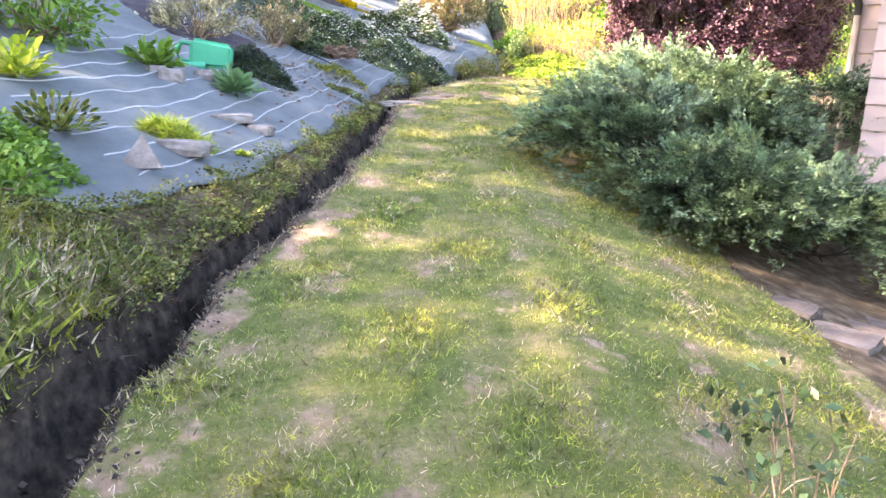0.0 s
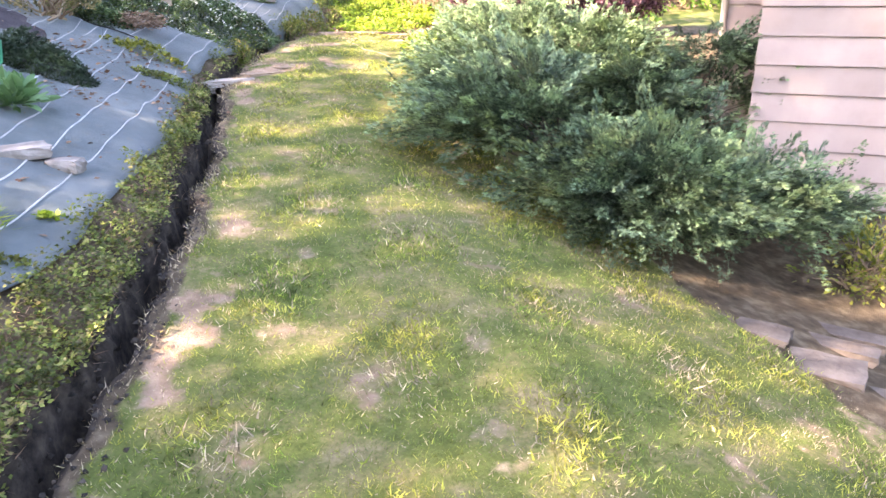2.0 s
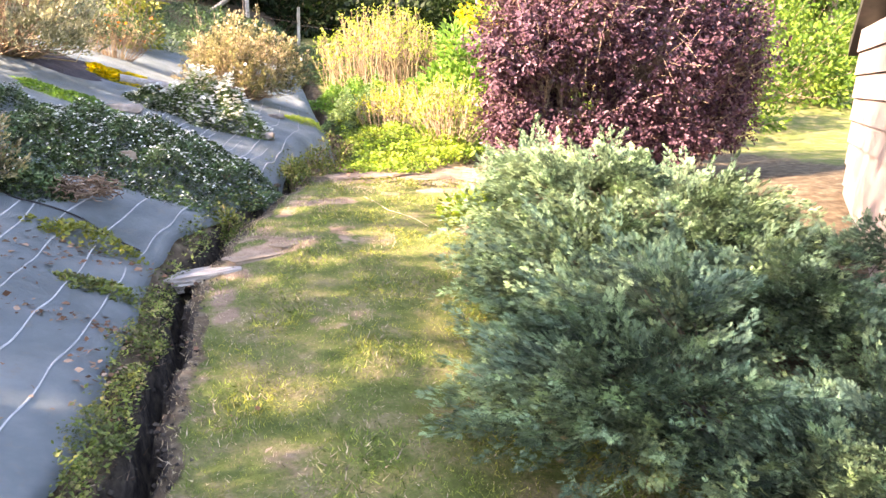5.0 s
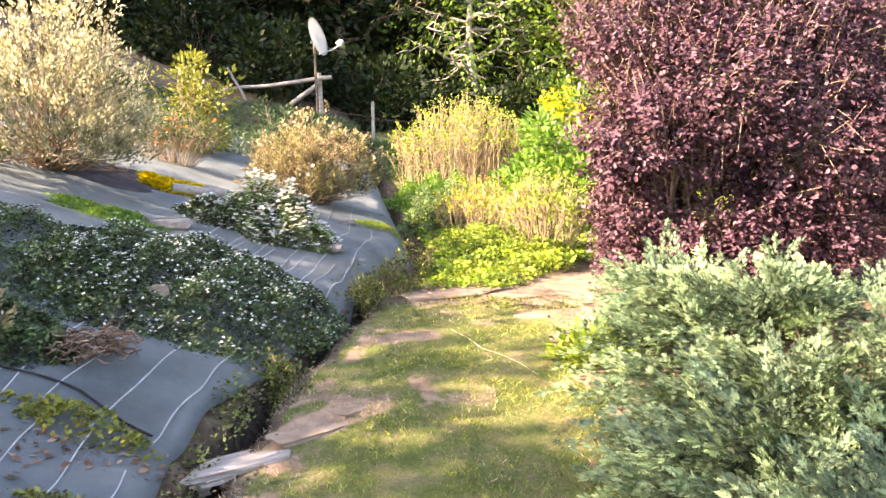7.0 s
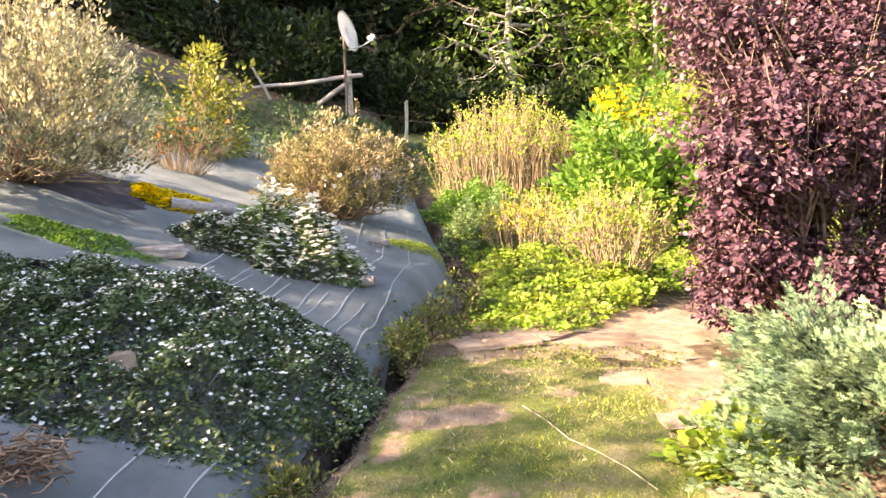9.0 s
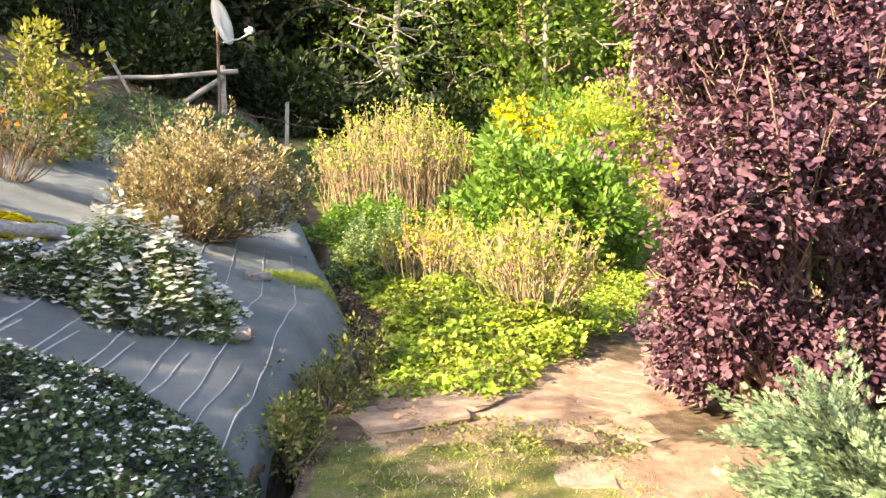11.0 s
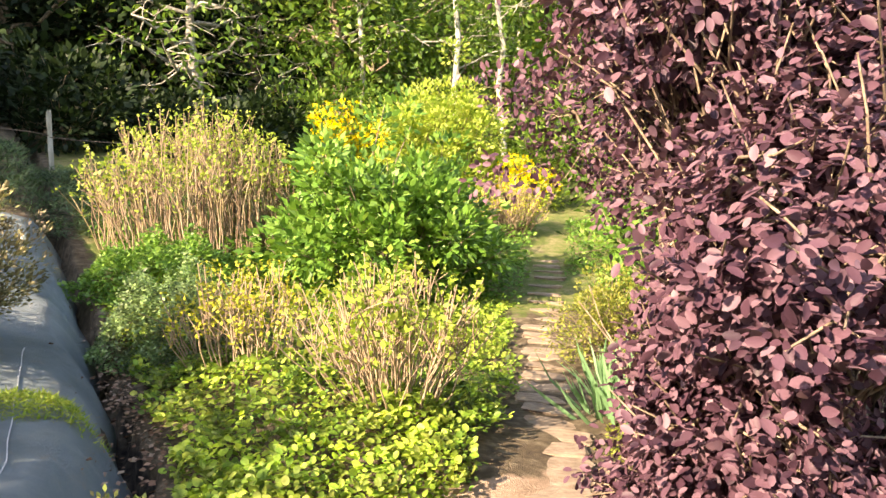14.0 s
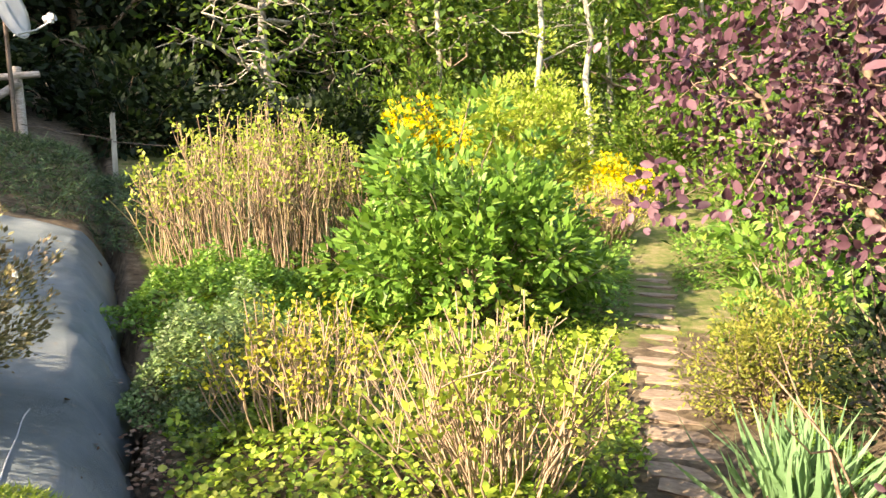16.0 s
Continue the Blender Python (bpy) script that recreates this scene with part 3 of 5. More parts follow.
def bush(name, place, rad, high, lumps, per, lump_r, leaf, mat, label, category="bush", shape="diamond", aspect=0.55, low=0.05, stem=BARK_DARK, flowers=None, droop=0.3, jitter=0.6, sink=0.02, group=""):
    """A leafy bush: stems that fan out from one foot, and foliage in uneven clumps."""
    x, y = place
    z0 = ground_z(x, y) - sink
    ob = thing(name, (x, y, z0), label, category, group)
    d = dirs(lumps, low, 1.0)
    rr = rng.uniform(0.55, 1.0, (lumps, 1)) ** 0.5
    L = d * rr * np.array([rad[0], rad[1], high]) * np.clip(1 + 0.2 * rng.normal(0, 1, (lumps, 1)), 0.5, 1.4)
    L[:, 2] = np.maximum(L[:, 2], lump_r * 0.4)
    lines = [bent((rng.normal(0, 0.05), rng.normal(0, 0.05), 0), p, 0.05, 5) for p in L]
    part("branchwork", tubes("stems", lines, [(0.014, 0.004)] * lumps, 4), stem, ob)
    P, out = clumped(L, per, lump_r)
    out = out + 0.6 * unit(np.repeat(L, per, 0) + 1e-6)
    out[:, 2] -= droop * rng.uniform(0, 1, len(out))
    part("foliage", leaf_mesh("foliage", P, out, leaf * rng.uniform(0.6, 1.3, len(P)), aspect, shape, jitter=jitter), mat, ob)
    if flowers:
        fm, n, size, zlow = flowers
        zmax = L[:, 2].max()
        pick = P[P[:, 2] > zlow * zmax]
        pick = pick[rng.integers(0, len(pick), n)] + unit(rng.normal(0, 1, (n, 3)) + (0, 0, 1.5)) * lump_r * 0.35
        part("bloom", leaf_mesh("bloom", pick, dirs(n, -0.2, 1), size * rng.uniform(0.6, 1.3, n), 0.9, "diamond", jitter=1.2), fm, ob)
    return ob


def twig_bush(name, place, rad, high, sticks, label, leaf_m=LIME, leaves_per=5, leaf=0.045, stick_m=TWIG, stick_r=0.006, category="bush", lean=0.9, flower=None, foot_r=0.35, single=False):
    """An upright shrub of many dry sticks that fan out, with young leaves on them."""
    x, y = place
    z0 = ground_z(x, y) - 0.03
    ob = thing(name, (x, y, z0), label, category)
    lines, rads, tips = [], [], []
    for i in range(sticks):
        a, r = rng.uniform(0, 2 * np.pi), rng.uniform(0, 1) ** 0.6
        foot = np.array((math.cos(a) * r * rad[0] * foot_r, math.sin(a) * r * rad[1] * foot_r, 0))
        h = high * rng.uniform(0.62, 1.0) * (1 - 0.38 * r * r)
        tip = np.array((math.cos(a) * r * rad[0] * lean, math.sin(a) * r * rad[1] * lean, h)) + rng.normal(0, 0.04, 3)
        ln = bent(foot, tip, 0.025, 5)
        lines.append(ln)
        rads.append((stick_r, stick_r * 0.55))
        for _ in range(2):
            k = rng.integers(2, 4)
            b = ln[k] + np.array((rng.normal(0, 0.09), rng.normal(0, 0.09), rng.uniform(0.1, 0.28))) * high / 1.1
            lines.append(bent(ln[k], b, 0.03, 3))
            rads.append((stick_r * 0.7, stick_r * 0.45))
            tips.append(b)
        tips += [ln[-1], ln[-2]]
    if single:
        for k in range(0, len(lines), 3):
            part("stem", tubes("stem", lines[k:k + 3], rads[k:k + 3], 4), stick_m, ob)
    else:
        part("branchwork", tubes("branchwork", lines, rads, 4), stick_m, ob)
    tips = np.array(tips)
    P = np.repeat(tips, leaves_per, 0) + rng.normal(0, 0.03, (len(tips) * leaves_per, 3))
    P = P[rng.uniform(0, 1, len(P)) < 0.75]
    part("foliage", leaf_mesh("foliage", P, dirs(len(P), -0.2, 1), leaf * rng.uniform(0.5, 1.3, len(P)), 0.6, "diamond", jitter=0.8), leaf_m, ob)
    if flower:
        fm, n, size = flower
        Q = tips[rng.integers(0, len(tips), n)]
        part("bloom", leaf_mesh("bloom", Q, dirs(n), size, 0.9, "diamond", jitter=1), fm, ob)
    return ob


def low_mat(name, centre, rad, high, n, leaf, mat, label, turn=0.0, category="plant", shape="diamond", aspect=0.6, flowers=None, kind="", ragged=0.25, mask=None):
    """A low creeping plant that hugs the ground, with a ragged edge."""
    cx, cy = centre
    z0 = ground_z(cx, cy)
    ob = thing(name, (cx, cy, z0), label, category, kind=kind)
    c, s = math.cos(radians(turn)), math.sin(radians(turn))

    def cast(m, lift):
        r, a = np.sqrt(rng.uniform(0, 1, m)), rng.uniform(0, 2 * np.pi, m)
        e = 1 + ragged * wave(np.cos(a) * 2, np.sin(a) * 2, 1.5, cx)
        u, v = r * np.cos(a) * rad[0] * e, r * np.sin(a) * rad[1] * e
        x, y = c * u - s * v, s * u + c * v
        h = high * np.clip(1 - r ** 3, 0.08, 1) * (0.75 + 0.35 * wave(x + cx, y + cy, 5, 1) + 0.2 * wave(x + cx, y + cy, 13, 1))
        z = height(x + cx, y + cy, False) - z0 + h * lift
        P = np.stack([x, y, z], 1)
        return P if mask is None else P[rng.uniform(0, 1, m) < mask(x + cx, y + cy)]
    P = cast(n, rng.uniform(0.25, 1.0, n) ** 0.5 if mask is None else 1.0)
    if mask is not None:
        P[:, 2] -= high * 0.4 * rng.uniform(0, 1, len(P)) ** 2
    part("foliage", leaf_mesh("foliage", P, dirs(len(P), -0.15, 0.8), leaf * rng.uniform(0.6, 1.35, len(P)), aspect, shape, jitter=0.5), mat, ob)
    if flowers:
        fm, k, size = flowers
        Q = cast(k, 1.06)
        part("bloom", leaf_mesh("bloom", Q, dirs(len(Q), -0.1, 0.35), size * rng.uniform(0.7, 1.2, len(Q)), 0.95, "diamond", jitter=0.35), fm, ob)
    return ob


def juniper(name, place, rad, high, shoots, mat, label, per=120, lobes=9, skirt=0.1):
    """A spreading juniper: tiers of feathery plumes that reach outwards over a dark hollow middle."""
    x, y = place
    z0 = ground_z(x, y) - 0.02
    ob = thing(name, (x, y, z0), label, "juniper")
    lobe = [(rng.uniform(0, 2 * np.pi), rng.uniform(skirt, 0.95), rng.uniform(0.8, 1.12), rng.uniform(0.3, 0.5)) for _ in range(lobes)]
    lines, feet, ways, longs, old_shaded = [], [], [], [], []
    size = (rad[0] + rad[1]) / 2
    for a, up, reach, spread_r in lobe:
        flat = math.sqrt(1 - up * up)
        heart = np.array((math.cos(a) * rad[0] * flat * 0.8, math.sin(a) * rad[1] * flat * 0.8, high * (0.18 + 0.52 * up)))
        heart = heart * reach
        heart[2] += ground_z(x + heart[0], y + heart[1]) - z0
        out = unit(np.array((math.cos(a), math.sin(a), 0.15 + 0.5 * up)))
        for i in range(int(0.95 * shoots / lobes)):
            d = dirs(1, -0.35, 0.9)[0]
            d = unit(d + 0.55 * out)
            foot = heart + d * np.array((1.0, 1.0, 0.55)) * spread_r * size * rng.uniform(0.25, 0.85)
            gz = ground_z(x + foot[0], y + foot[1]) - z0
            if foot[2] < gz + 0.06:
                foot[2] = gz + rng.uniform(0.06, 0.2)
                d[2] = abs(d[2])
            way = unit(d * np.array((1, 1, 0.3)) + 0.6 * np.array((out[0], out[1], 0.15)) + rng.normal(0, 0.16, 3))
            feet.append(foot)
            ways.append(way)
            longs.append(rng.uniform(0.26, 0.5))
            if i % 20 == 0:
                root = np.array((rng.normal(0, 0.08), rng.normal(0, 0.08), 0))
                ln = bent(root, foot, 0.05, 5)
                lines.append(ln)
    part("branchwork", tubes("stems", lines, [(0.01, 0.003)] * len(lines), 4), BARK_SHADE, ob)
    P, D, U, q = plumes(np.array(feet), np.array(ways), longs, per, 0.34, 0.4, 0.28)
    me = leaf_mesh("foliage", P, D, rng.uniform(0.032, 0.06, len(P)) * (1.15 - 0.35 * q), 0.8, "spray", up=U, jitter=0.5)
    # Low values take the near-black foot colour, painting shaded gaps between plumes.
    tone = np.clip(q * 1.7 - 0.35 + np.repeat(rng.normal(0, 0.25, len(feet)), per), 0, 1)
    part("foliage", age_shade(me, tone), mat, ob)
    return ob


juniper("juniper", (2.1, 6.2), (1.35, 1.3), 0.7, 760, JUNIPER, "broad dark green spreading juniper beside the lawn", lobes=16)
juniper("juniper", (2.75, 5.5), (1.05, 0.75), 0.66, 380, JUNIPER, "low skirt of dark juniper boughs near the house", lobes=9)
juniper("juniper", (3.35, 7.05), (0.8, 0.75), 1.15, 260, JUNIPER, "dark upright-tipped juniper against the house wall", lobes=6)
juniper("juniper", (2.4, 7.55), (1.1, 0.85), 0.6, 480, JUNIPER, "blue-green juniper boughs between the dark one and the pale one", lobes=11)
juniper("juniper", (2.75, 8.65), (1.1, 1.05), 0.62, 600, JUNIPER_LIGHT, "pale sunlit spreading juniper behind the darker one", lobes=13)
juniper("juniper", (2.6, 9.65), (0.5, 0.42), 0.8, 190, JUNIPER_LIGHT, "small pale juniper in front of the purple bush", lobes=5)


def plume_bush(name, place, rad, high, shoots, long, per, leaf, mat, label, up=0.8, width=0.2, aspect=0.5, shape="diamond", stem=TWIG, flowers=None, low=0.1, inner=0.5):
    """A shrub of leafy upright shoots that stand out raggedly from its crown."""
    x, y = place
    z0 = ground_z(x, y) - 0.02
    ob = thing(name, (x, y, z0), label, "bush")
    d = dirs(shoots, low, 1.0)
    lump = 1 + 0.16 * np.sin(3 * np.arctan2(d[:, 1], d[:, 0]) + 1.3 + x) + 0.12 * np.sin(7 * d[:, 2] + 5 * d[:, 0])
    feet = d * np.array((rad[0], rad[1], high)) * (lump * rng.uniform(inner, 0.92, shoots))[:, None]
    feet[:, 2] = np.maximum(feet[:, 2], 0.06)
    ways = unit(d * (1, 1, 0.5) + np.array((0, 0, up)) + rng.normal(0, 0.22, (shoots, 3)))
    longs = long * rng.uniform(0.6, 1.35, shoots)
    lines = [bent((rng.normal(0, 0.06), rng.normal(0, 0.06), 0), f, 0.05, 5) for f in feet[::3]]
    part("branchwork", tubes("stems", lines, [(0.012, 0.004)] * len(lines), 4), stem, ob)
    P, D, U, q = plumes(feet, ways, longs, per, width, 0.12, 0.8)
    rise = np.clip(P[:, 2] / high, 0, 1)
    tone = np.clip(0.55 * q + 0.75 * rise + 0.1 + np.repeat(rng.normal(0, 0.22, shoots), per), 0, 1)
    me = leaf_mesh("foliage", P, D, leaf * rng.uniform(0.6, 1.3, len(P)), aspect, shape, up=U, jitter=0.8)
    part("foliage", age_shade(me, tone), mat, ob)
    if flowers:
        fm, n, size = flowers
        pick = P[rng.integers(0, len(P), n)] + unit(d[rng.integers(0, shoots, n)]) * 0.03
        part("bloom", leaf_mesh("bloom", pick, dirs(n, -0.2, 1), size * rng.uniform(0.6, 1.3, n), 0.9, "diamond", jitter=1.2), fm, ob)
    return ob


# purple smoke bush with many stems, and a taller stem of the same kind behind it


def whorls(tips, ways, mat, ob, per=13, size=(0.037, 0.064)):
    """Round leaves on stalks set about the last stretch of each shoot."""
    k = len(tips)
    q = np.tile(np.linspace(0, 1, per), k)[:, None]
    d = np.repeat(unit(ways), per, 0)
    c = np.repeat(tips, per, 0) - d * (0.24 * (1 - q))
    rim = unit(np.cross(d, rng.normal(0, 1, (k * per, 3))))
    out = unit(rim + 0.55 * d * (0.3 + q) + np.array((0, 0, -0.12)))
    P = c + out * rng.uniform(0.015, 0.035, (k * per, 1))
    s = rng.uniform(size[0], size[1], k * per) * (1.05 - 0.3 * q[:, 0])
    part("foliage", leaf_mesh("foliage", P, out, s, 0.64, "oval", up=d + np.array((-0.2, -0.15, 0.6)), jitter=0.6), mat, ob)


px, py = 3.3, 10.95
pz = ground_z(px, py)
smoke = thing("smoke_bush", (px, py, pz), "tall purple-leaved smoke bush with bare pale stems", "bush")
# crown masses: middle and half-widths
MASSES = (((-0.8, -0.4, 1.45), (0.55, 0.5, 0.5)), ((-0.7, -0.1, 0.8), (0.4, 0.4, 0.45)), ((-0.1, -0.35, 1.75), (0.8, 0.55, 0.75)), ((-0.5, 0.1, 2.35), (0.75, 0.6, 0.6)),
          ((0.75, -0.15, 1.35), (0.85, 0.7, 0.85)), ((0.5, 0.1, 2.4), (1.0, 0.7, 0.65)), ((-0.45, 0.25, 0.45), (0.5, 0.4, 0.35)), ((0.0, -0.45, 0.55), (0.75, 0.35, 0.42)), ((0.9, -0.3, 0.5), (0.7, 0.4, 0.4)),
          ((1.5, 0.1, 1.7), (0.6, 0.6, 0.8)), ((2.1, 0.2, 1.5), (0.6, 0.55, 0.75)), ((1.9, 0.2, 0.7), (0.6, 0.5, 0.5)), ((1.6, 0.3, 2.6), (0.8, 0.6, 0.6)), ((-0.6, 0.05, 0.95), (0.4, 0.3, 0.6)), ((-0.15, 0.4, 0.8), (0.45, 0.3, 0.65)), ((-0.1, 0.45, 2.0), (0.5, 0.3, 0.6)), ((-0.1, 0.3, 3.0), (0.7, 0.5, 0.4)))
tips, ways, stems = [], [], []
for m, (mid, half) in enumerate(MASSES):
    mid, half = np.array(mid), np.array(half)
    a = rng.uniform(0, 2 * np.pi)
    foot = np.array((0.22 * math.cos(a) + 0.25 * mid[0], 0.18 * math.sin(a), -0.03))
    for _ in range(4):
        end = mid + dirs(1)[0] * half * 0.45
        ln = bent(foot + rng.normal(0, 0.05, 3) * (1, 1, 0), end, 0.022, 7)
        stems.append([(ln, (0.021, 0.009))])
        d = dirs(int(240 * half[0] * half[2] + 20))
        shell = d * half * rng.uniform(0.6, 1.1, (len(d), 1))
        for p, w in zip(shell, d):
            t = mid + p
            if t[2] < 0.12:
                continue
            tips.append(t)
            ways.append(w * 0.9 + np.array((0, 0, 0.45)) + rng.normal(0, 0.3, 3))
            if rng.uniform() < 0.4:
                stems[-1].append((bent(ln[rng.integers(3, 7)], t - unit(ways[-1]) * 0.05, 0.05, 4), (0.0065, 0.003)))
for group in stems:
    part("stem", tubes("stem", [g[0] for g in group], [g[1] for g in group], 5), BARK_DARK, smoke)
whorls(np.array(tips), np.array(ways), PURPLE, smoke)

tx, ty = 3.85, 12.25
tall = thing("smoke_tree", (tx, ty, ground_z(tx, ty) - 0.05), "slender pale-trunked purple smoke tree behind the purple bush", "tree")
trunk = np.array(((0, -0.12, 0), (0.0, -0.1, 0.5), (-0.02, -0.03, 1.0), (0.0, 0.0, 1.5), (0.03, 0.02, 1.95)))
part("trunk", tubes("trunk", [trunk], [(0.05, 0.038)], 10), BARK_DARK, tall)
tips, ways = [], []
for end in ((-0.45, 0.25, 3.3), (0.45, 0.0, 3.2), (0.05, 0.4, 3.5), (0.6, -0.4, 2.8), (-0.6, -0.2, 2.7), (-0.4, 0.5, 2.2), (0.5, 0.7, 2.2)):
    end = np.array(end)
    ln = bent(trunk[-1] if end[2] > 3 else trunk[-2], end, 0.04, 7)
    bits, rads = [ln], [(0.022, 0.007)]
    for k in range(2, 7):
        for _ in range(4):
            t = ln[k] + rng.normal(0, 1, 3) * (0.34, 0.3, 0.22)
            bits.append(bent(ln[k], t, 0.06, 4))
            rads.append((0.0045, 0.002))
            for _ in range(7):
                tips.append(t + rng.normal(0, 0.11, 3))
                ways.append(t - ln[k] + rng.normal(0, 0.15, 3))
    part("limb", tubes("limb", bits, rads, 6), BARK_DARK, tall)
whorls(np.array(tips), np.array(ways), PURPLE, tall, 9, (0.035, 0.06))
shoot = [bent((0.0, -0.1, 0.05), (-0.55, 0.15, 1.05), 0.04, 6), bent((-0.3, 0.02, 0.6), (-0.75, -0.1, 0.95), 0.04, 4), bent((-0.2, 0, 0.45), (-0.3, 0.3, 1.1), 0.04, 4)]
part("sucker", tubes("sucker", shoot, [(0.012, 0.004), (0.006, 0.003), (0.006, 0.003)], 6), BARK_DARK, tall, "bare forked side shoot")

# bushes round the end of the lawn and beyond
twig_bush("hydrangea", (2.6, 13.35), (0.8, 0.68), 1.07, 105, "leggy hydrangea of bare tan stems with young lime leaves", LIME, 5, 0.05, single=True)
twig_bush("hydrangea", (2.05, 14.5), (0.7, 0.6), 0.85, 90, "smaller brown-stemmed hydrangea with yellowing leaves", GOLD, 8, 0.035, foot_r=0.6, single=True)
twig_bush("hydrangea", (2.85, 18.9), (1.5, 1.1), 1.9, 300, "large dense hydrangea of pinkish dry stems and lime leaves", LIME, 6, 0.055, stick_r=0.008, foot_r=0.8)
bush("leafy_shrub", (4.6, 17.3), (1.4, 1.0), 1.8, 170, 70, 0.27, 0.12, GREEN, "dense leafy green shrub with pointed leaves")
bush("yellow_shrub", (4.75, 18.9), (0.85, 0.55), 2.2, 80, 50, 0.2, 0.09, GREEN, "green shrub topped with bright yellow flower heads", flowers=(YELLOW, 1700, 0.06, 0.62))
bush("golden_bush", (9.0, 23.2), (1.5, 1.3), 2.4, 140, 110, 0.32, 0.1, LIME, "tall rounded golden-leaved bush")
bush("yellow_shrub", (10.3, 22.0), (0.8, 0.7), 0.95, 50, 40, 0.22, 0.09, LIME, "low shrub covered in bright yellow flowers", flowers=(YELLOW, 1300, 0.08, 0.3))
twig_bush("hydrangea", (8.6, 20.2), (1.0, 0.8), 1.05, 160, "far brown-stemmed hydrangea by the path", GOLD, 4, 0.05, stick_r=0.008)
bush("box_bush", (5.35, 14.15), (0.6, 0.5), 0.8, 110, 70, 0.14, 0.035, OLIVE, "rounded olive-green box bush beside the path", stem=BARK_DARK)
low_mat("creeping_shrub", (1.85, 15.6), (0.65, 1.0), 0.7, 20000, 0.035, SAGE, "low mounded grey-green shrub beside the ditch")
low_mat("creeping_shrub", (2.1, 17.3), (0.9, 0.9), 0.6, 9000, 0.05, GREEN, "low leafy green shrub beside the ditch")
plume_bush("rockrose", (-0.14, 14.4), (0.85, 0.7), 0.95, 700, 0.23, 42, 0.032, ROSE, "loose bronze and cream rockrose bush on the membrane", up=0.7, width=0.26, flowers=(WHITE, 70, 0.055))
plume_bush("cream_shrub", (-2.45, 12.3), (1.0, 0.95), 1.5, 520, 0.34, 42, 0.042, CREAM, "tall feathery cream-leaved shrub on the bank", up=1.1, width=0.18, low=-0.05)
bush("young_tree", (-1.75, 16.2), (0.55, 0.5), 1.3, 70, 34, 0.17, 0.085, OLIVE, "small upright olive-green shrub on the bank")
twig_bush("flowering_clump", (-1.75, 14.6), (0.75, 0.5), 0.75, 110, "clump of thin stems with orange flowers", GREY_GREEN, 6, 0.04, stick_r=0.004, category="flowers", flower=(ORANGE, 40, 0.06))

# mats of small flowers on the membrane
low_mat("daisy_mat", (-0.95, 10.25), (1.15, 1.0), 0.3, 30000, 0.031, GREY_GREEN, "dark creeping mat dotted with small white flowers", 35, flowers=(WHITE, 2300, 0.024), ragged=0.15)
low_mat("daisy_mat", (-2.1, 9.9), (0.9, 0.8), 0.3, 13000, 0.028, GREY_GREEN, "dark creeping mat dotted with small white flowers", 10, flowers=(WHITE, 400, 0.02))
low_mat("white_flower_mound", (-0.4, 12.1), (0.6, 0.38), 0.52, 8000, 0.034, SAGE, "low mound of white flowers with grey leaves", flowers=(WHITE, 1500, 0.052))
low_mat("white_flower_mound", (-0.95, 12.1), (0.42, 0.25), 0.24, 3500, 0.03, GREY_GREEN, "smaller mound of white flowers beside a log", flowers=(WHITE, 420, 0.035))
low_mat("yellow_sedum", (-1.45, 12.95), (0.45, 0.34), 0.1, 3500, 0.025, GREEN, "flat patch of yellow sedum flowers", flowers=(YELLOW, 3000, 0.04))
low_mat("green_sedum", (-0.75, 13.25), (0.5, 0.3), 0.08, 5000, 0.025, GREEN, "flat green carpet plant on the membrane")
low_mat("green_sedum", (-1.75, 11.45), (0.55, 0.25), 0.08, 4500, 0.025, GREEN, "flat green carpet plant beside stones")
low_mat("yellow_tuft", (0.66, 13.55), (0.36, 0.2), 0.12, 2600, 0.04, LIME, "small yellow-green tuft growing on the membrane", shape="blade", aspect=0.2)


def weed_mask(x, y):
    d = x - ditch_x(y)
    wide = np.interp(y, (2.6, 3.2, 4.0, 4.8, 5.6, 7, 8.3), (0.95, 0.55, 0.33, 0.28, 0.24, 0.2, 0.18)) * (1 + 0.35 * wave(x, y, 4, 6))
    return smooth(0.02, 0.08, -d) * smooth(wide + 0.04, wide - 0.08, -d) * smooth(2.5, 3.0, y + 0.3 * (x + 1.5)) * smooth(8.4, 8.1, y) * np.clip(0.8 + 0.6 * wave(x, y, 6, 2) + 0.4 * wave(x, y, 15, 4), 0, 1)


low_mat("ditch_weeds", (-1.2, 5.2), (1.5, 3.3), 0.17, 230000, 0.021, MOSS, "scrubby creeping weeds along the ditch's bank", kind="stuff", mask=weed_mask)
low_mat("ditch_weeds", (-1.2, 5.2), (1.5, 3.3), 0.19, 20000, 0.022, OLIVE, "small green weeds along the ditch's bank", kind="stuff", mask=lambda x, y: weed_mask(x, y) * (0.4 + 0.6 * wave(x, y, 3, 9)))


def far_weeds(x, y):
    d = x - ditch_x(y)
    return smooth(-0.04, 0.04, -d) * smooth(0.26, 0.14, -d + 0.1 * wave(x, y, 5, 1)) * smooth(8.0, 8.3, y) * smooth(12.9, 12.4, y) * np.clip(0.35 + 1.1 * wave(x, y, 2.7, 4), 0, 1)


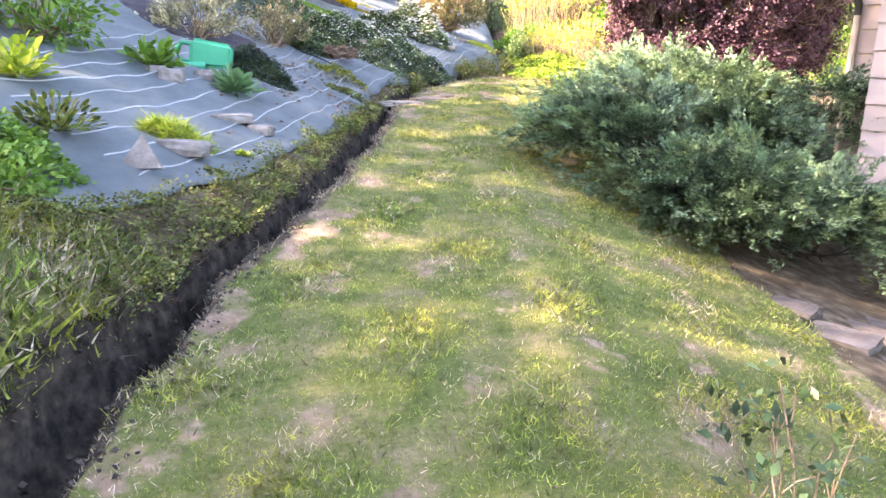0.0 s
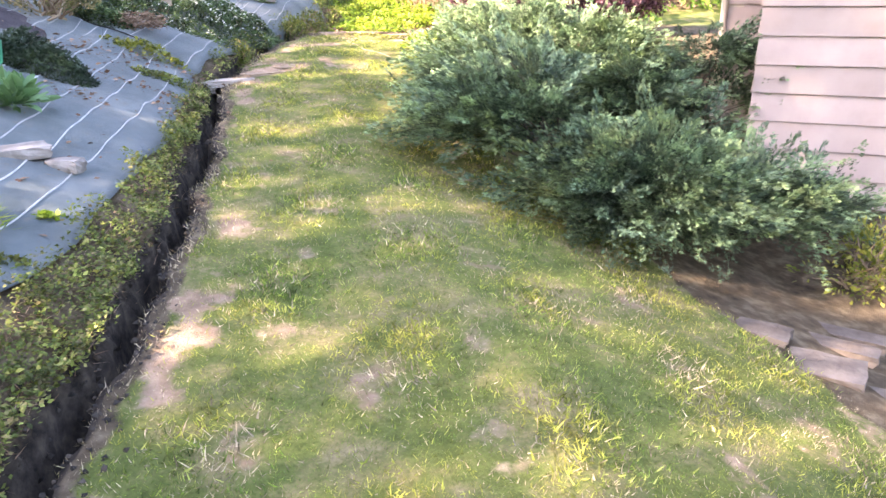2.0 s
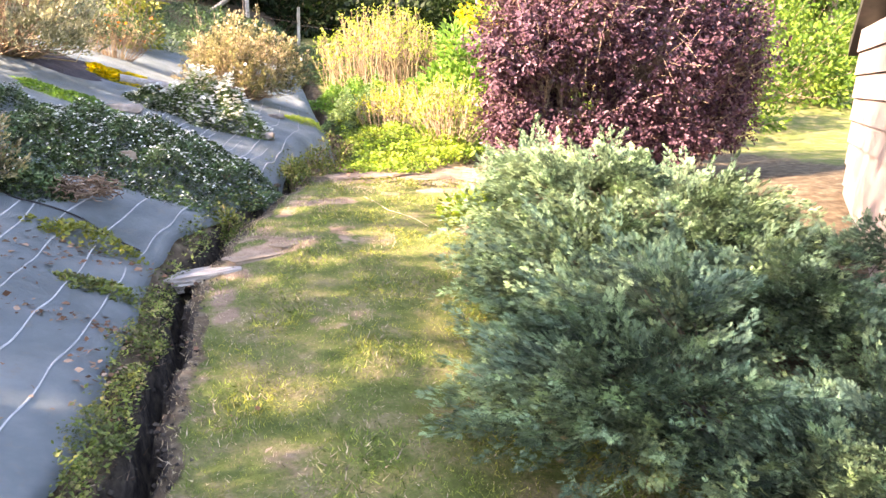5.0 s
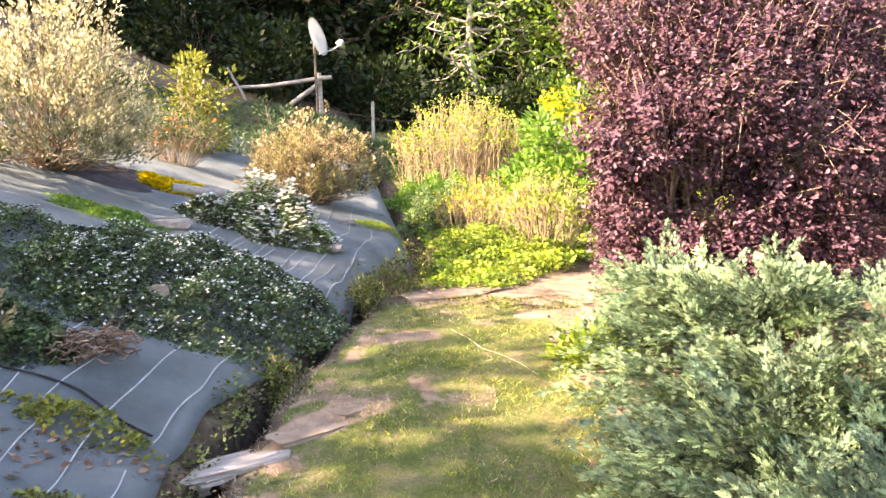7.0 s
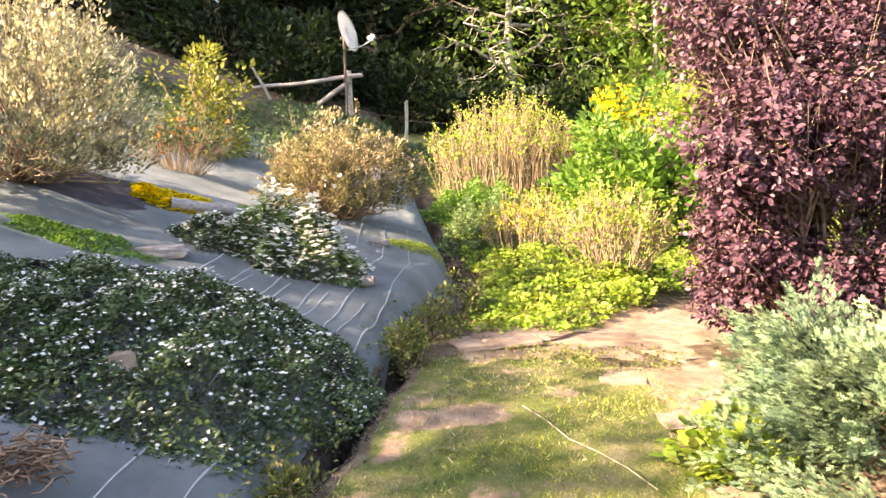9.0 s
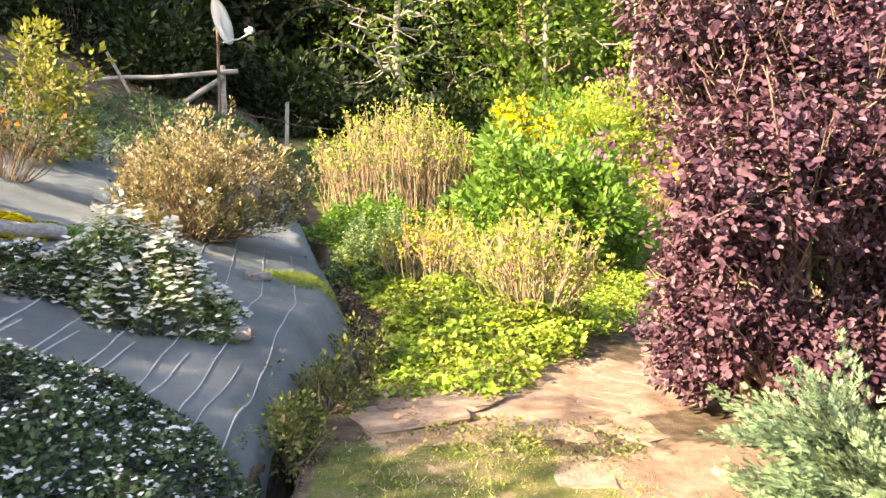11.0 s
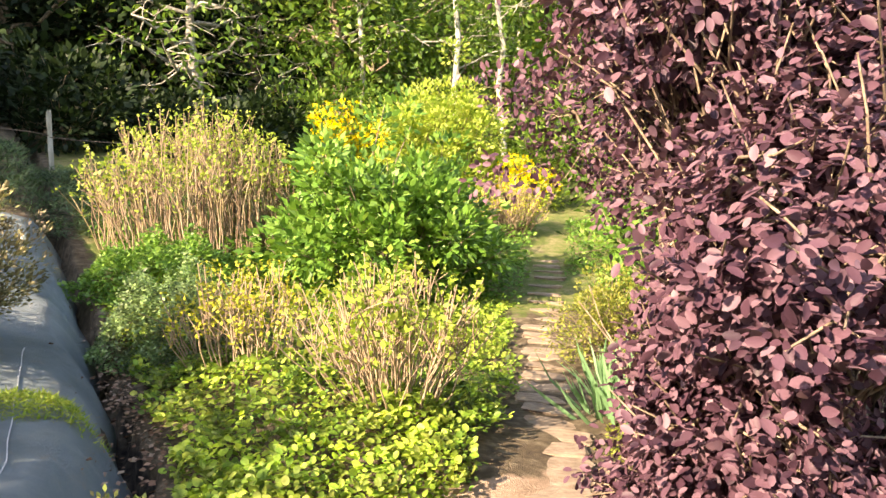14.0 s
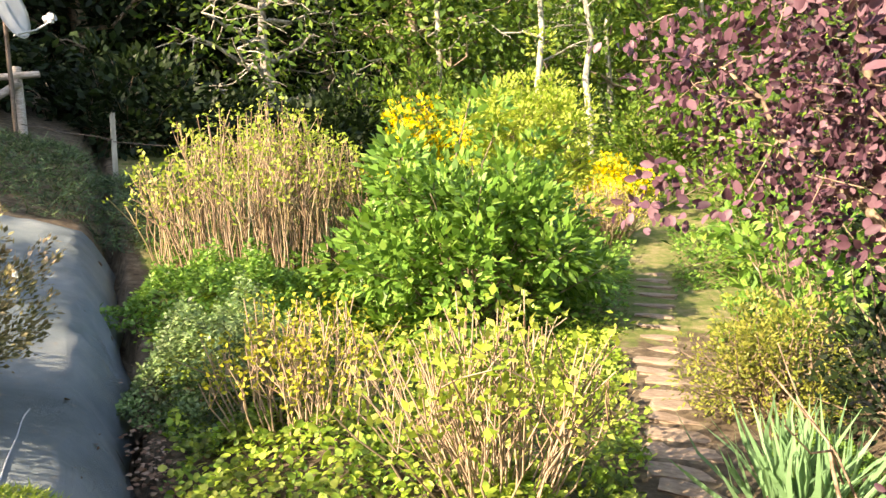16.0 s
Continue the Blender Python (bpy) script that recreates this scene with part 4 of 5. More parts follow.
low_mat("ditch_weeds", (0.0, 10.6), (1.6, 2.6), 0.16, 90000, 0.028, MOSS, "scrubby weeds along the far stretch of the ditch", kind="stuff", mask=far_weeds)
P = scatter(30000, -2.6, -0.6, 2.4, 8.4, lambda x, y: weed_mask(x, y) * 0.5, 0.03)
tagged(part("dry_weeds", leaf_mesh("dry_weeds", P, dirs(len(P), 0.0, 0.9), rng.uniform(0.025, 0.07, len(P)), 0.08, "blade", up=rng.normal(0, 1, (len(P), 3))), DEAD), "dry stalks and dead weeds along the ditch's bank", "weeds", kind="stuff")
low_mat("green_sedum", (-1.0, 7.75), (0.3, 0.13), 0.1, 900, 0.028, MOSS, "sparse creeping weeds on the membrane", -20, ragged=0.6)
low_mat("green_sedum", (-1.15, 8.35), (0.42, 0.15), 0.14, 750, 0.035, OLIVE, "sparse creeping weeds on the membrane", -15, ragged=0.6)

for x, y, w, h in ((0.62, 11.75, 0.2, 0.42), (0.9, 12.35, 0.2, 0.4), (0.3, 11.15, 0.18, 0.28), (-0.3, 9.35, 0.15, 0.2)):
    bush("ditch_shrub", (x, y), (w, w * 1.4), h, 26, 60, 0.08, 0.032, MOSS, "small scrubby green weed growing in the ditch", "weed", sink=0.12)
for x, y, w, h, m in ((-1.95, 2.95, 0.24, 0.26, GREEN), (-1.8, 2.4, 0.22, 0.3, MOSS), (-2.35, 3.3, 0.3, 0.3, GREY_GREEN)):
    bush("bank_weed", (x, y), (w, w), h, 24, 55, 0.09, 0.04, m, "leafy weed on the muddy bank of the ditch", "weed")


def in_ditch(x, y):
    d = np.abs(x - ditch_x(y) + 0.02)
    return smooth(0.2, 0.08, d - 0.1 * smooth(3.9, 2.7, y)) * smooth(12, 10, y)


P = scatter(26000, -1.9, 0.8, 1.0, 12, in_ditch, -0.006)
tagged(part("soil_clods", leaf_mesh("soil_clods", P, dirs(len(P), -0.2, 0.6), rng.uniform(0.01, 0.034, len(P)), 0.9, "lump", jitter=0.6), CLOD), "dark wet clods of soil in the ditch", "soil", kind="stuff")
# ground cover between the ditch and the path


def cover_mask(x, y):
    d = x - ditch_x(y)
    right = np.interp(y, (11.5, 11.9, 12.4, 13, 13.6, 14.8, 16, 19), (1.5, 1.95, 2.5, 3.15, 3.75, 4.55, 5.5, 7.5))
    return smooth(0.1, 0.22, d + 0.06 * wave(x, y, 4)) * smooth(0.08, -0.12, x - right + 0.12 * wave(x, y, 3.5, 2)) * smooth(11.55, 11.95, y + 0.2 * wave(x, y, 3, 4) + 0.1 * (x - 1))


low_mat("ground_cover", (3.0, 14.6), (3.6, 3.6), 0.2, 90000, 0.044, YOUNG, "carpet of lime-green leafy ground cover", kind="stuff", shape="oval", aspect=0.75, mask=lambda x, y: cover_mask(x, y) * np.clip(0.55 + 0.45 * wave(x, y, 1.6, 3) + 0.5 * smooth(14.2, 12.8, y), 0, 1))
low_mat("ground_cover", (3.2, 14.8), (3.6, 3.6), 0.13, 60000, 0.032, GREEN, "carpet of small dark green ground cover", kind="stuff", mask=lambda x, y: cover_mask(x, y) * (0.5 - 0.4 * wave(x, y, 1.6, 3)))
low_mat("wild_cover", (5.5, 19.8), (6.0, 3.4), 0.3, 26000, 0.07, GREEN, "rough green weeds and grasses beyond the bushes", kind="stuff", mask=lambda x, y: smooth(1.5, 1.9, x) * smooth(16.2, 16.8, y - 0.0 * x) * smooth(0.35, 0.55, np.abs(y - 18.6 - 1.15 * (x - 8.2))))
low_mat("wild_cover", (3.5, 21.5), (4.0, 2.5), 0.35, 12000, 0.14, GREY_GREEN, "long dark grass before the wood", kind="stuff", shape="blade", aspect=0.1)
low_mat("creeping_weeds", (4.05, 12.35), (0.75, 0.45), 0.07, 2600, 0.035, OLIVE, "low green weeds on the earth beside the flagstones", 45)
low_mat("creeping_weeds", (4.8, 13.3), (0.5, 0.35), 0.09, 2000, 0.035, GREEN, "low green weeds on the earth beside the flagstones", 45)
low_mat("creeping_weeds", (1.75, 10.9), (0.5, 0.35), 0.04, 700, 0.022, MOSS, "sparse mossy weeds between the slabs")
low_mat("creeping_weeds", (1.3, 11.1), (0.45, 0.3), 0.04, 600, 0.022, OLIVE, "sparse mossy weeds between the slabs")
low_mat("creeping_weeds", (3.2, 11.72), (0.5, 0.13), 0.05, 900, 0.025, MOSS, "sparse mossy weeds along the edge of the flagstones", 48)

# ---- house ----
def clad_wall(name, length, high, place, turn, label, board=0.22):
    """A wall with lapped boards, each one a part."""
    ob = tagged(part(name, box((length, 0.12, high), (length / 2, 0.075, high / 2), 0), TRIM), label, "wall", kind="structure")
    ob.matrix_world = pose(*place, 0, 0, turn)
    bm = bmesh.new()
    top = board - 0.007
    pts = [(0, 0, 0), (0, -0.032, 0), (0, -0.012, top), (0, 0, top)]
    a = [bm.verts.new(p) for p in pts]
    b = [bm.verts.new((length, p[1], p[2])) for p in pts]
    for i in range(4):
        bm.faces.new((a[i], b[i], b[(i + 1) % 4], a[(i + 1) % 4]))
    bm.faces.new(a)
    bm.faces.new(b[::-1])
    bmesh.ops.recalc_face_normals(bm, faces=bm.faces[:])
    me = bpy.data.meshes.new("board")
    bm.to_mesh(me)
    bm.free()
    for i in range(int(high / board)):
        o = part("board", me, SIDING, ob)
        o.location = (0, 0.0149 - 0.0009, i * board)
    return ob


HX, HY, HZ, HA = 3.6, 6.4, -0.25, -38.0
WAY, BACK = np.array((math.cos(radians(HA)), math.sin(radians(HA)))), np.array((-math.sin(radians(HA)), math.cos(radians(HA))))
c1 = np.array((HX, HY)) + BACK * 0.95
c2 = c1 - WAY * 0.3
c3 = c2 + BACK * 3.0
clad_wall("wall_front", 6.0, 2.86, (HX, HY, HZ), HA, "house wall of pinkish-white painted horizontal boards")
clad_wall("wall_return", 0.92, 2.86, (*(c1 + WAY * 0.004), HZ), HA - 90, "narrow return of the boarded house wall")
clad_wall("wall_recess", 0.29, 2.86, (*c2, HZ), HA, "cream set-back strip of the house wall")
clad_wall("wall_side", 3.0, 2.86, (*c3, HZ), HA - 90, "side wall of the boarded house")
roof = bmesh.new()
pr = [(-0.35, -0.35, 2.62), (6.5, -0.35, 2.62), (6.5, 2.2, 3.9), (-0.35, 2.2, 3.9), (6.5, 4.4, 2.62), (-0.35, 4.4, 2.62)]
top = [roof.verts.new(p) for p in pr] + [roof.verts.new((p[0], p[1], p[2] + 0.12)) for p in pr]
for f in ((0, 1, 2, 3), (3, 2, 4, 5), (9, 8, 7, 6), (11, 10, 8, 9), (0, 6, 7, 1), (5, 4, 10, 11), (0, 3, 9, 6), (3, 5, 11, 9), (1, 7, 8, 2), (2, 8, 10, 4)):
    roof.faces.new([top[i] for i in f])
o = tagged(part("roof", roof, DARK), "plain dark pitched roof of the house", "roof", kind="structure")
o.matrix_world = pose(HX, HY, HZ, 0, 0, HA)
pipe = thing("downpipe", (c2[0] - 0.05, c2[1] - 0.02, HZ), "slim pale downpipe with a dark swan neck at the wall corner", "pipe")
part("pipe", tubes("pipe", [[(0, 0, 0), (0, 0, 1.0), (0, 0, 2.1)]], [(0.03, 0.03)], 10), TRIM, pipe)
part("swan_neck", tubes("swan_neck", [[(0, 0, 2.1), (0, 0, 2.2), (-0.08, -0.05, 2.32), (-0.1, -0.06, 2.45), (-0.1, -0.06, 2.62)]], [(0.035, 0.035)], 10), DARK, pipe)

# ---- stones, plank, can ----


def stone(name, place, size, turn, label, seed, mat=STONE, tilt=0.0, up=0.25, category="stone", group=""):
    x, y = place
    ob = part(name, rough_block(size, seed, 3, 0.07, 0.42 if size[2] > 0.06 else 0.15), mat)
    ob.matrix_world = pose(x, y, cover_z(x, y) + size[2] * up, tilt, 0, turn)
    return tagged(ob, label, category, group)


stone("rock", (-1.52, 4.36), (0.36, 0.13, 0.1), -12, "long flat pale rock lying on the membrane", 3)
stone("rock", (-1.5, 5.35), (0.3, 0.2, 0.06), 20, "flat grey slab lying on the membrane", 4)
stone("rock", (-1.28, 5.3), (0.2, 0.12, 0.08), -20, "small brown rock on the membrane", 5)
stone("rock", (-2.05, 5.75), (0.2, 0.14, 0.12), 10, "squat pale rock under a leafy plant", 6)
stone("rock", (-2.2, 5.85), (0.16, 0.12, 0.08), 40, "small pale rock under a leafy plant", 7)
stone("rock", (-1.9, 6.15), (0.22, 0.14, 0.09), 5, "brown rock beneath the watering can", 8)
stone("rock", (-0.95, 10.95), (0.16, 0.1, 0.14), 10, "pinkish rock showing through the daisy mat", 9, FLAG, up=0.45)
stone("rock", (-1.05, 9.72), (0.14, 0.1, 0.14), 30, "pinkish rock showing through the daisy mat", 10, FLAG, up=0.45)
stone("rock", (-0.35, 10.2), (0.12, 0.08, 0.14), -20, "pinkish rock showing through the daisy mat", 11, FLAG, up=0.5)
stone("rock", (0.05, 11.95), (0.3, 0.12, 0.08), -8, "low dark stone on the membrane", 12)
stone("rock", (0.3, 13.3), (0.2, 0.14, 0.07), 20, "small pale stone on the membrane", 13)
stone("rock", (-1.3, 11.6), (0.4, 0.16, 0.1), 8, "dark edging stone beside a carpet plant", 14)
shard = bmesh.new()
v = [shard.verts.new(p) for p in ((-0.13, 0, 0), (0.13, 0, 0.02), (-0.03, 0.02, 0.2), (-0.13, 0.025, 0), (0.13, 0.025, 0.02), (-0.03, 0.04, 0.2))]
for f in ((0, 1, 2), (5, 4, 3), (0, 3, 4, 1), (1, 4, 5, 2), (2, 5, 3, 0)):
    shard.faces.new([v[i] for i in f])
o = tagged(part("slate_shard", shard, STONE), "pale pointed slab propped on the membrane", "stone")
o.matrix_world = pose(-1.58, 3.86, cover_z(-1.58, 3.86), -22, 0, -12)

plank = thing("plank_bridge", (-0.6, 8.38, ground_z(-0.5, 8.4)), "short weathered plank laid across the ditch", "plank", turn=24)
part("plank", rough_block((0.72, 0.2, 0.055), 21, 3, 0.06, 0.02), TIMBER, plank)
part("bearer", rough_block((0.2, 0.12, 0.06), 22, 2, 0.1, 0.05), TIMBER, plank).location = (-0.12, 0, -0.055)
stone("slab", (-0.12, 8.72), (0.5, 0.2, 0.04), 32, "pale flat slab leading to the plank", 23, FLAG, up=-0.75)
stone("slab", (0.1, 8.92), (0.3, 0.16, 0.05), 40, "pale flat slab leading to the plank", 24, FLAG, up=-0.75)

can = thing("watering_can", (-1.95, 6.45, cover_z(-1.95, 6.45) + 0.13), "green plastic watering can lying on its side", "watering can", turn=8)
bm = bmesh.new()
bmesh.ops.create_cube(bm, size=1.0)
for v in bm.verts:
    taper = 0.82 if v.co.x > 0 else 1.0
    v.co = Vector((v.co.x * 0.34, v.co.y * 0.2 * taper, v.co.z * 0.24 * taper))
bmesh.ops.bevel(bm, geom=bm.edges[:], offset=0.03, segments=3, affect="EDGES")
bmesh.ops.rotate(bm, cent=(0, 0, 0), matrix=Matrix.Rotation(radians(6), 3, "Y"), verts=bm.verts)
part("body", bm, CAN, can)
part("handle", tubes("handle", [[(-0.12, 0, 0.08), (-0.24, 0, 0.1), (-0.29, 0, 0.03), (-0.26, 0, -0.05), (-0.15, 0, -0.06)]], [(0.022, 0.022)], 8), CAN, can)
part("spout", tubes("spout", [[(-0.05, -0.08, -0.09), (-0.16, -0.12, -0.09), (-0.3, -0.14, -0.08)]], [(0.035, 0.024)], 10), CAN, can)

# plants round the can


def rosette(name, place, rad, n, size, mat, label, aspect=0.35, high=0.2):
    x, y = place
    ob = thing(name, (x, y, cover_z(x, y)), label, "plant")
    d = dirs(n, 0.1, 0.95)
    P = d * rng.uniform(0.1, 0.75, (n, 1)) * np.array((rad, rad, high))
    part("foliage", leaf_mesh("foliage", P, d + rng.normal(0, 0.2, (n, 3)), size * rng.uniform(0.6, 1.2, n), aspect, "oval", jitter=0.4), mat, ob)
    return ob


rosette("leafy_plant", (-1.66, 6.05), 0.2, 130, 0.12, BLUE_LEAF, "blue-green plant with broad curling leaves", 0.4, 0.22)
low_mat("heather", (-1.72, 7.0), (0.36, 0.26), 0.3, 6500, 0.035, JUNIPER, "dark needle-leaved dwarf conifer behind the can", shape="spray", aspect=0.8)
low_mat("lavender", (-1.62, 4.55), (0.24, 0.13), 0.2, 1500, 0.08, LIME, "small yellow-green lavender clump behind a rock", shape="blade", aspect=0.1)
rosette("leafy_plant", (-2.25, 5.95), 0.26, 160, 0.09, GREEN, "leafy green plant above pale rocks", 0.6, 0.3)
rosette("leafy_plant", (-2.55, 4.6), 0.24, 190, 0.08, LIME, "pale green leafy plant on the bank", 0.6, 0.32)
bush("leafy_bush", (-2.95, 5.6), (0.5, 0.4), 0.55, 40, 40, 0.13, 0.07, GREEN, "bright green leafy bush on the bank")
rosette("leafy_plant", (-2.05, 3.95), 0.32, 240, 0.06, MOSS, "straggling green plant on the bank", 0.6, 0.26)
low_mat("ditch_plant", (-2.2, 3.4), (0.5, 0.4), 0.22, 5000, 0.04, GREEN, "ferny weeds at the foot of the bank")
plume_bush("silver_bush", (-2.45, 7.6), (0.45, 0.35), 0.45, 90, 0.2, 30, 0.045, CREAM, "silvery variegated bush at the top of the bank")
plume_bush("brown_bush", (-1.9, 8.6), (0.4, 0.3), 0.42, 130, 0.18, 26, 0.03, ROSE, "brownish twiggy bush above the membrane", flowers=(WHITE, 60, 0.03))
low_mat("ditch_plant", (-1.6, 8.95), (0.35, 0.3), 0.22, 4500, 0.03, GREY_GREEN, "dark creeping shrub beside the daisies")
low_mat("green_sedum", (-1.25, 4.7), (0.06, 0.04), 0.05, 160, 0.03, LIME, "tiny green tuft on the membrane")
low_mat("green_sedum", (-1.3, 4.25), (0.1, 0.05), 0.05, 260, 0.03, MOSS, "tiny green tuft on the membrane")


def mulch_bed(centre, rad, label):
    cx, cy = centre
    bm = bmesh.new()
    rings = [[bm.verts.new((cx, cy, cover_z(cx, cy) + 0.03))]]
    for k in range(1, 9):
        ring = []
        for a in np.linspace(0, 2 * np.pi, 40, endpoint=False):
            e = k / 8 * (1 + 0.12 * math.sin(3 * a) + 0.07 * math.sin(7 * a + 1))
            x, y = cx + rad[0] * e * math.cos(a), cy + rad[1] * e * math.sin(a)
            ring.append(bm.verts.new((x, y, cover_z(x, y) + 0.03 * (1 - (k / 8) ** 6) - 0.006)))
        rings.append(ring)
    for k in range(8):
        for j in range(40):
            q = (j + 1) % 40
            bm.faces.new((rings[0][0], rings[1][j], rings[1][q]) if k == 0 else (rings[k][j], rings[k + 1][j], rings[k + 1][q], rings[k][q]))
    for f in bm.faces:
        f.smooth = True
    return tagged(part("mulch_bed", bm, MULCH), label, "mulch", kind="structure")


mulch_bed((-2.05, 12.7), (0.75, 0.55), "bed of dark purplish slate mulch on the bank")
mulch_bed((-2.6, 7.9), (0.8, 0.6), "bed of dark soil at the top of the bank")
low_mat("long_grass", (-2.6, 18.8), (2.6, 2.2), 0.25, 12000, 0.15, GREY_GREEN, "rough dark grass at the top of the bank", shape="blade", aspect=0.1, kind="stuff")
bush("leafy_shrub", (-0.55, 17.6), (0.6, 0.5), 0.8, 50, 40, 0.16, 0.06, GREY_GREEN, "dark low shrub behind the rockrose")
bush("leafy_shrub", (-3.2, 15.6), (0.7, 0.6), 0.9, 50, 40, 0.16, 0.06, GREY_GREEN, "dark low shrub on the bank")

# dead tuft, fallen leaves, hose
tuft = thing("dead_tuft", (-1.25, 8.92, cover_z(-1.25, 8.92)), "tangled clump of dead brown stalks", "plant")
lines = []
for i in range(240):
    a, r = rng.uniform(0, 2 * np.pi), rng.uniform(0.05, 0.27)
    b = rng.uniform(0, 2 * np.pi)
    p = np.array((math.cos(a) * r, math.sin(a) * r * 0.7, rng.uniform(0.02, 0.17) * (1 - r)))
    q = p + np.array((math.cos(b), math.sin(b) * 0.8, rng.uniform(-0.5, 0.3))) * rng.uniform(0.05, 0.13)
    q[2] = max(q[2], 0.0)
    lines.append(bent(p, q, 0.12, 4))
part("stalk_tangle", tubes("stalk_tangle", lines, [(0.006, 0.003)] * len(lines), 4), DEAD, tuft)


def litter(centre, rad, n, label):
    x0, y0 = centre
    P = np.stack([rng.normal(0, rad[0], n), rng.normal(0, rad[1], n), np.zeros(n)], 1)
    P[:, 2] = cover_z(P[:, 0] + x0, P[:, 1] + y0) - cover_z(x0, y0) + 0.012
    ob = part("fallen_leaves", leaf_mesh("fallen_leaves", P, dirs(n, -0.1, 0.25), rng.uniform(0.02, 0.055, n), 0.6, "diamond", jitter=0.45), LITTER)
    ob.location = (x0, y0, cover_z(x0, y0))
    return tagged(ob, label, "leaves", kind="stuff")


for c, r, n in (((1.0, 12.6), (0.08, 0.8), 300), ((1.25, 14.2), (0.07, 0.8), 500), ((-1.05, 7.3), (0.22, 0.06), 130), ((-1.2, 8.15), (0.3, 0.07), 140), ((-1.65, 7.85), (0.25, 0.12), 120), ((-1.4, 6.6), (0.15, 0.1), 60), ((-0.85, 6.9), (0.08, 0.15), 50), ((-1.3, 5.9), (0.5, 0.8), 50)):
    litter(c, r, n, "scatter of small brown fallen leaves on the membrane")
hx = np.linspace(-1.75, -0.85, 14)
hy = 8.75 - 0.35 * (hx + 1.75) + 0.04 * np.sin(hx * 9)
hose = part("hose", tubes("hose", [np.stack([hx, hy, cover_z(hx, hy) + 0.02], 1)], [(0.006, 0.006)], 8), ROPE)
tagged(hose, "thin black hose lying across the membrane", "hose")
straw = part("straw_stem", tubes("straw_stem", [bent((0.85, 10.0, ground_z(0.85, 10.0) + 0.03), (1.25, 9.2, ground_z(1.25, 9.2) + 0.03), 0.01, 6)], [(0.003, 0.002)], 5), STRAW)
tagged(straw, "single long dry stem lying on the lawn", "stem")
log = part("log", tubes("log", [bent((-1.45, 12.72, cover_z(-1.45, 12.72) + 0.05), (-0.95, 12.98, cover_z(-0.95, 12.98) + 0.06), 0.03, 6)], [(0.06, 0.05)], 9), TIMBER)
tagged(log, "short weathered log edging a flower patch", "log")

# broad leaves at the juniper's edge, iris, fern
rosette("broad_leaved_plant", (1.62, 9.3), 0.4, 380, 0.065, YOUNG, "lime-green broad-leaved plant at the lawn's edge", 0.85, 0.38)
iris = thing("iris_clump", (4.3, 13.05, ground_z(4.3, 13.05)), "clump of upright blue-green iris blades beside the path", "plant")
for _ in range(120):
    p = np.array([[rng.normal(0, 0.15), rng.normal(0, 0.12), 0.0]])
    d = np.array([[rng.normal(0, 0.22) + p[0, 0] * 2, rng.normal(0, 0.22) + p[0, 1] * 2, 1.0]])
    part("blade", leaf_mesh("blade", p, d, rng.uniform(0.34, 0.6), 0.055, "strap", up=rng.normal(0, 1, (1, 3))), BLUE_LEAF, iris)
twig_bush("wild_shrub", (0.98, 1.78), (0.35, 0.25), 0.6, 9, "straggling leafy shrub at the edge of the lawn", GREY_GREEN, 5, 0.045, stick_m=BARK_DARK, stick_r=0.004)
for i, (x, y, w, d, a) in enumerate([(2.08, 4.1, 0.34, 0.2, -50), (2.2, 3.78, 0.42, 0.3, -42), (2.5, 4.05, 0.5, 0.16, -48), (2.72, 4.2, 0.55, 0.16, -46), (2.42, 3.5, 0.4, 0.26, -30)]):
    o = part("step_stone", rough_block((w * 0.8, d * 0.8, 0.09), 60 + i, 2, 0.09, 0.08), STEP)
    o.matrix_world = pose(x, y, ground_z(x, y) - 0.015, 3, 2, a)
    tagged(o, "worn grey stone of rough steps beside the lawn", "stone", "rough garden steps")
bush("small_shrub", (3.45, 4.85), (0.35, 0.3), 0.4, 26, 40, 0.12, 0.04, OLIVE, "low olive-green shrub against the house wall")

# ---- fence, dish, stake ----
fence = thing("pole_fence", (0.25, 23.2, ground_z(0.25, 23.2)), "rough fence of grey poles with a slanting brace", "fence")
FZ = 4.75 - ground_z(0.25, 23.2)
part("post", tubes("post", [[(0, 0, -0.2), (0, 0, FZ * 0.5), (0, 0, FZ)]], [(0.075, 0.065)], 9), TIMBER, fence)
part("rail", tubes("rail", [bent((-2.3, 0.1, FZ - 0.35), (0.3, -0.08, FZ - 0.12), 0.006, 6)], [(0.04, 0.05)], 8), TIMBER, fence)
part("brace", tubes("brace", [bent((-1.7, 0.3, FZ - 1.35), (0.05, -0.1, FZ - 0.25), 0.006, 5)], [(0.05, 0.06)], 8), TIMBER, fence)
part("prop", tubes("prop", [bent((-2.1, -0.1, FZ + 0.15), (-1.7, 0.1, FZ - 0.65), 0.01, 4)], [(0.03, 0.035)], 8), TIMBER, fence)
dish = thing("satellite_dish", (0.18, 23.0, ground_z(0.18, 23.0)), "pale satellite dish on a thin dark pole", "dish")
DZ = 5.55 - ground_z(0.18, 23.0)
part("pole", tubes("pole", [[(0, 0, -0.1), (0, 0, DZ * 0.6), (0, 0, DZ + 0.1)]], [(0.035, 0.03)], 10), POLE, dish)
bm = bmesh.new()
rings = []
for k in range(7):
    r = 0.46 * k / 6
    rings.append([bm.verts.new((r * math.cos(q) * 0.9, -0.02 + 0.6 * (0.2116 - r * r) * 0.6, r * math.sin(q))) for q in np.linspace(0, 2 * np.pi, 28, endpoint=False)] if k else [bm.verts.new((0, 0.056, 0))])
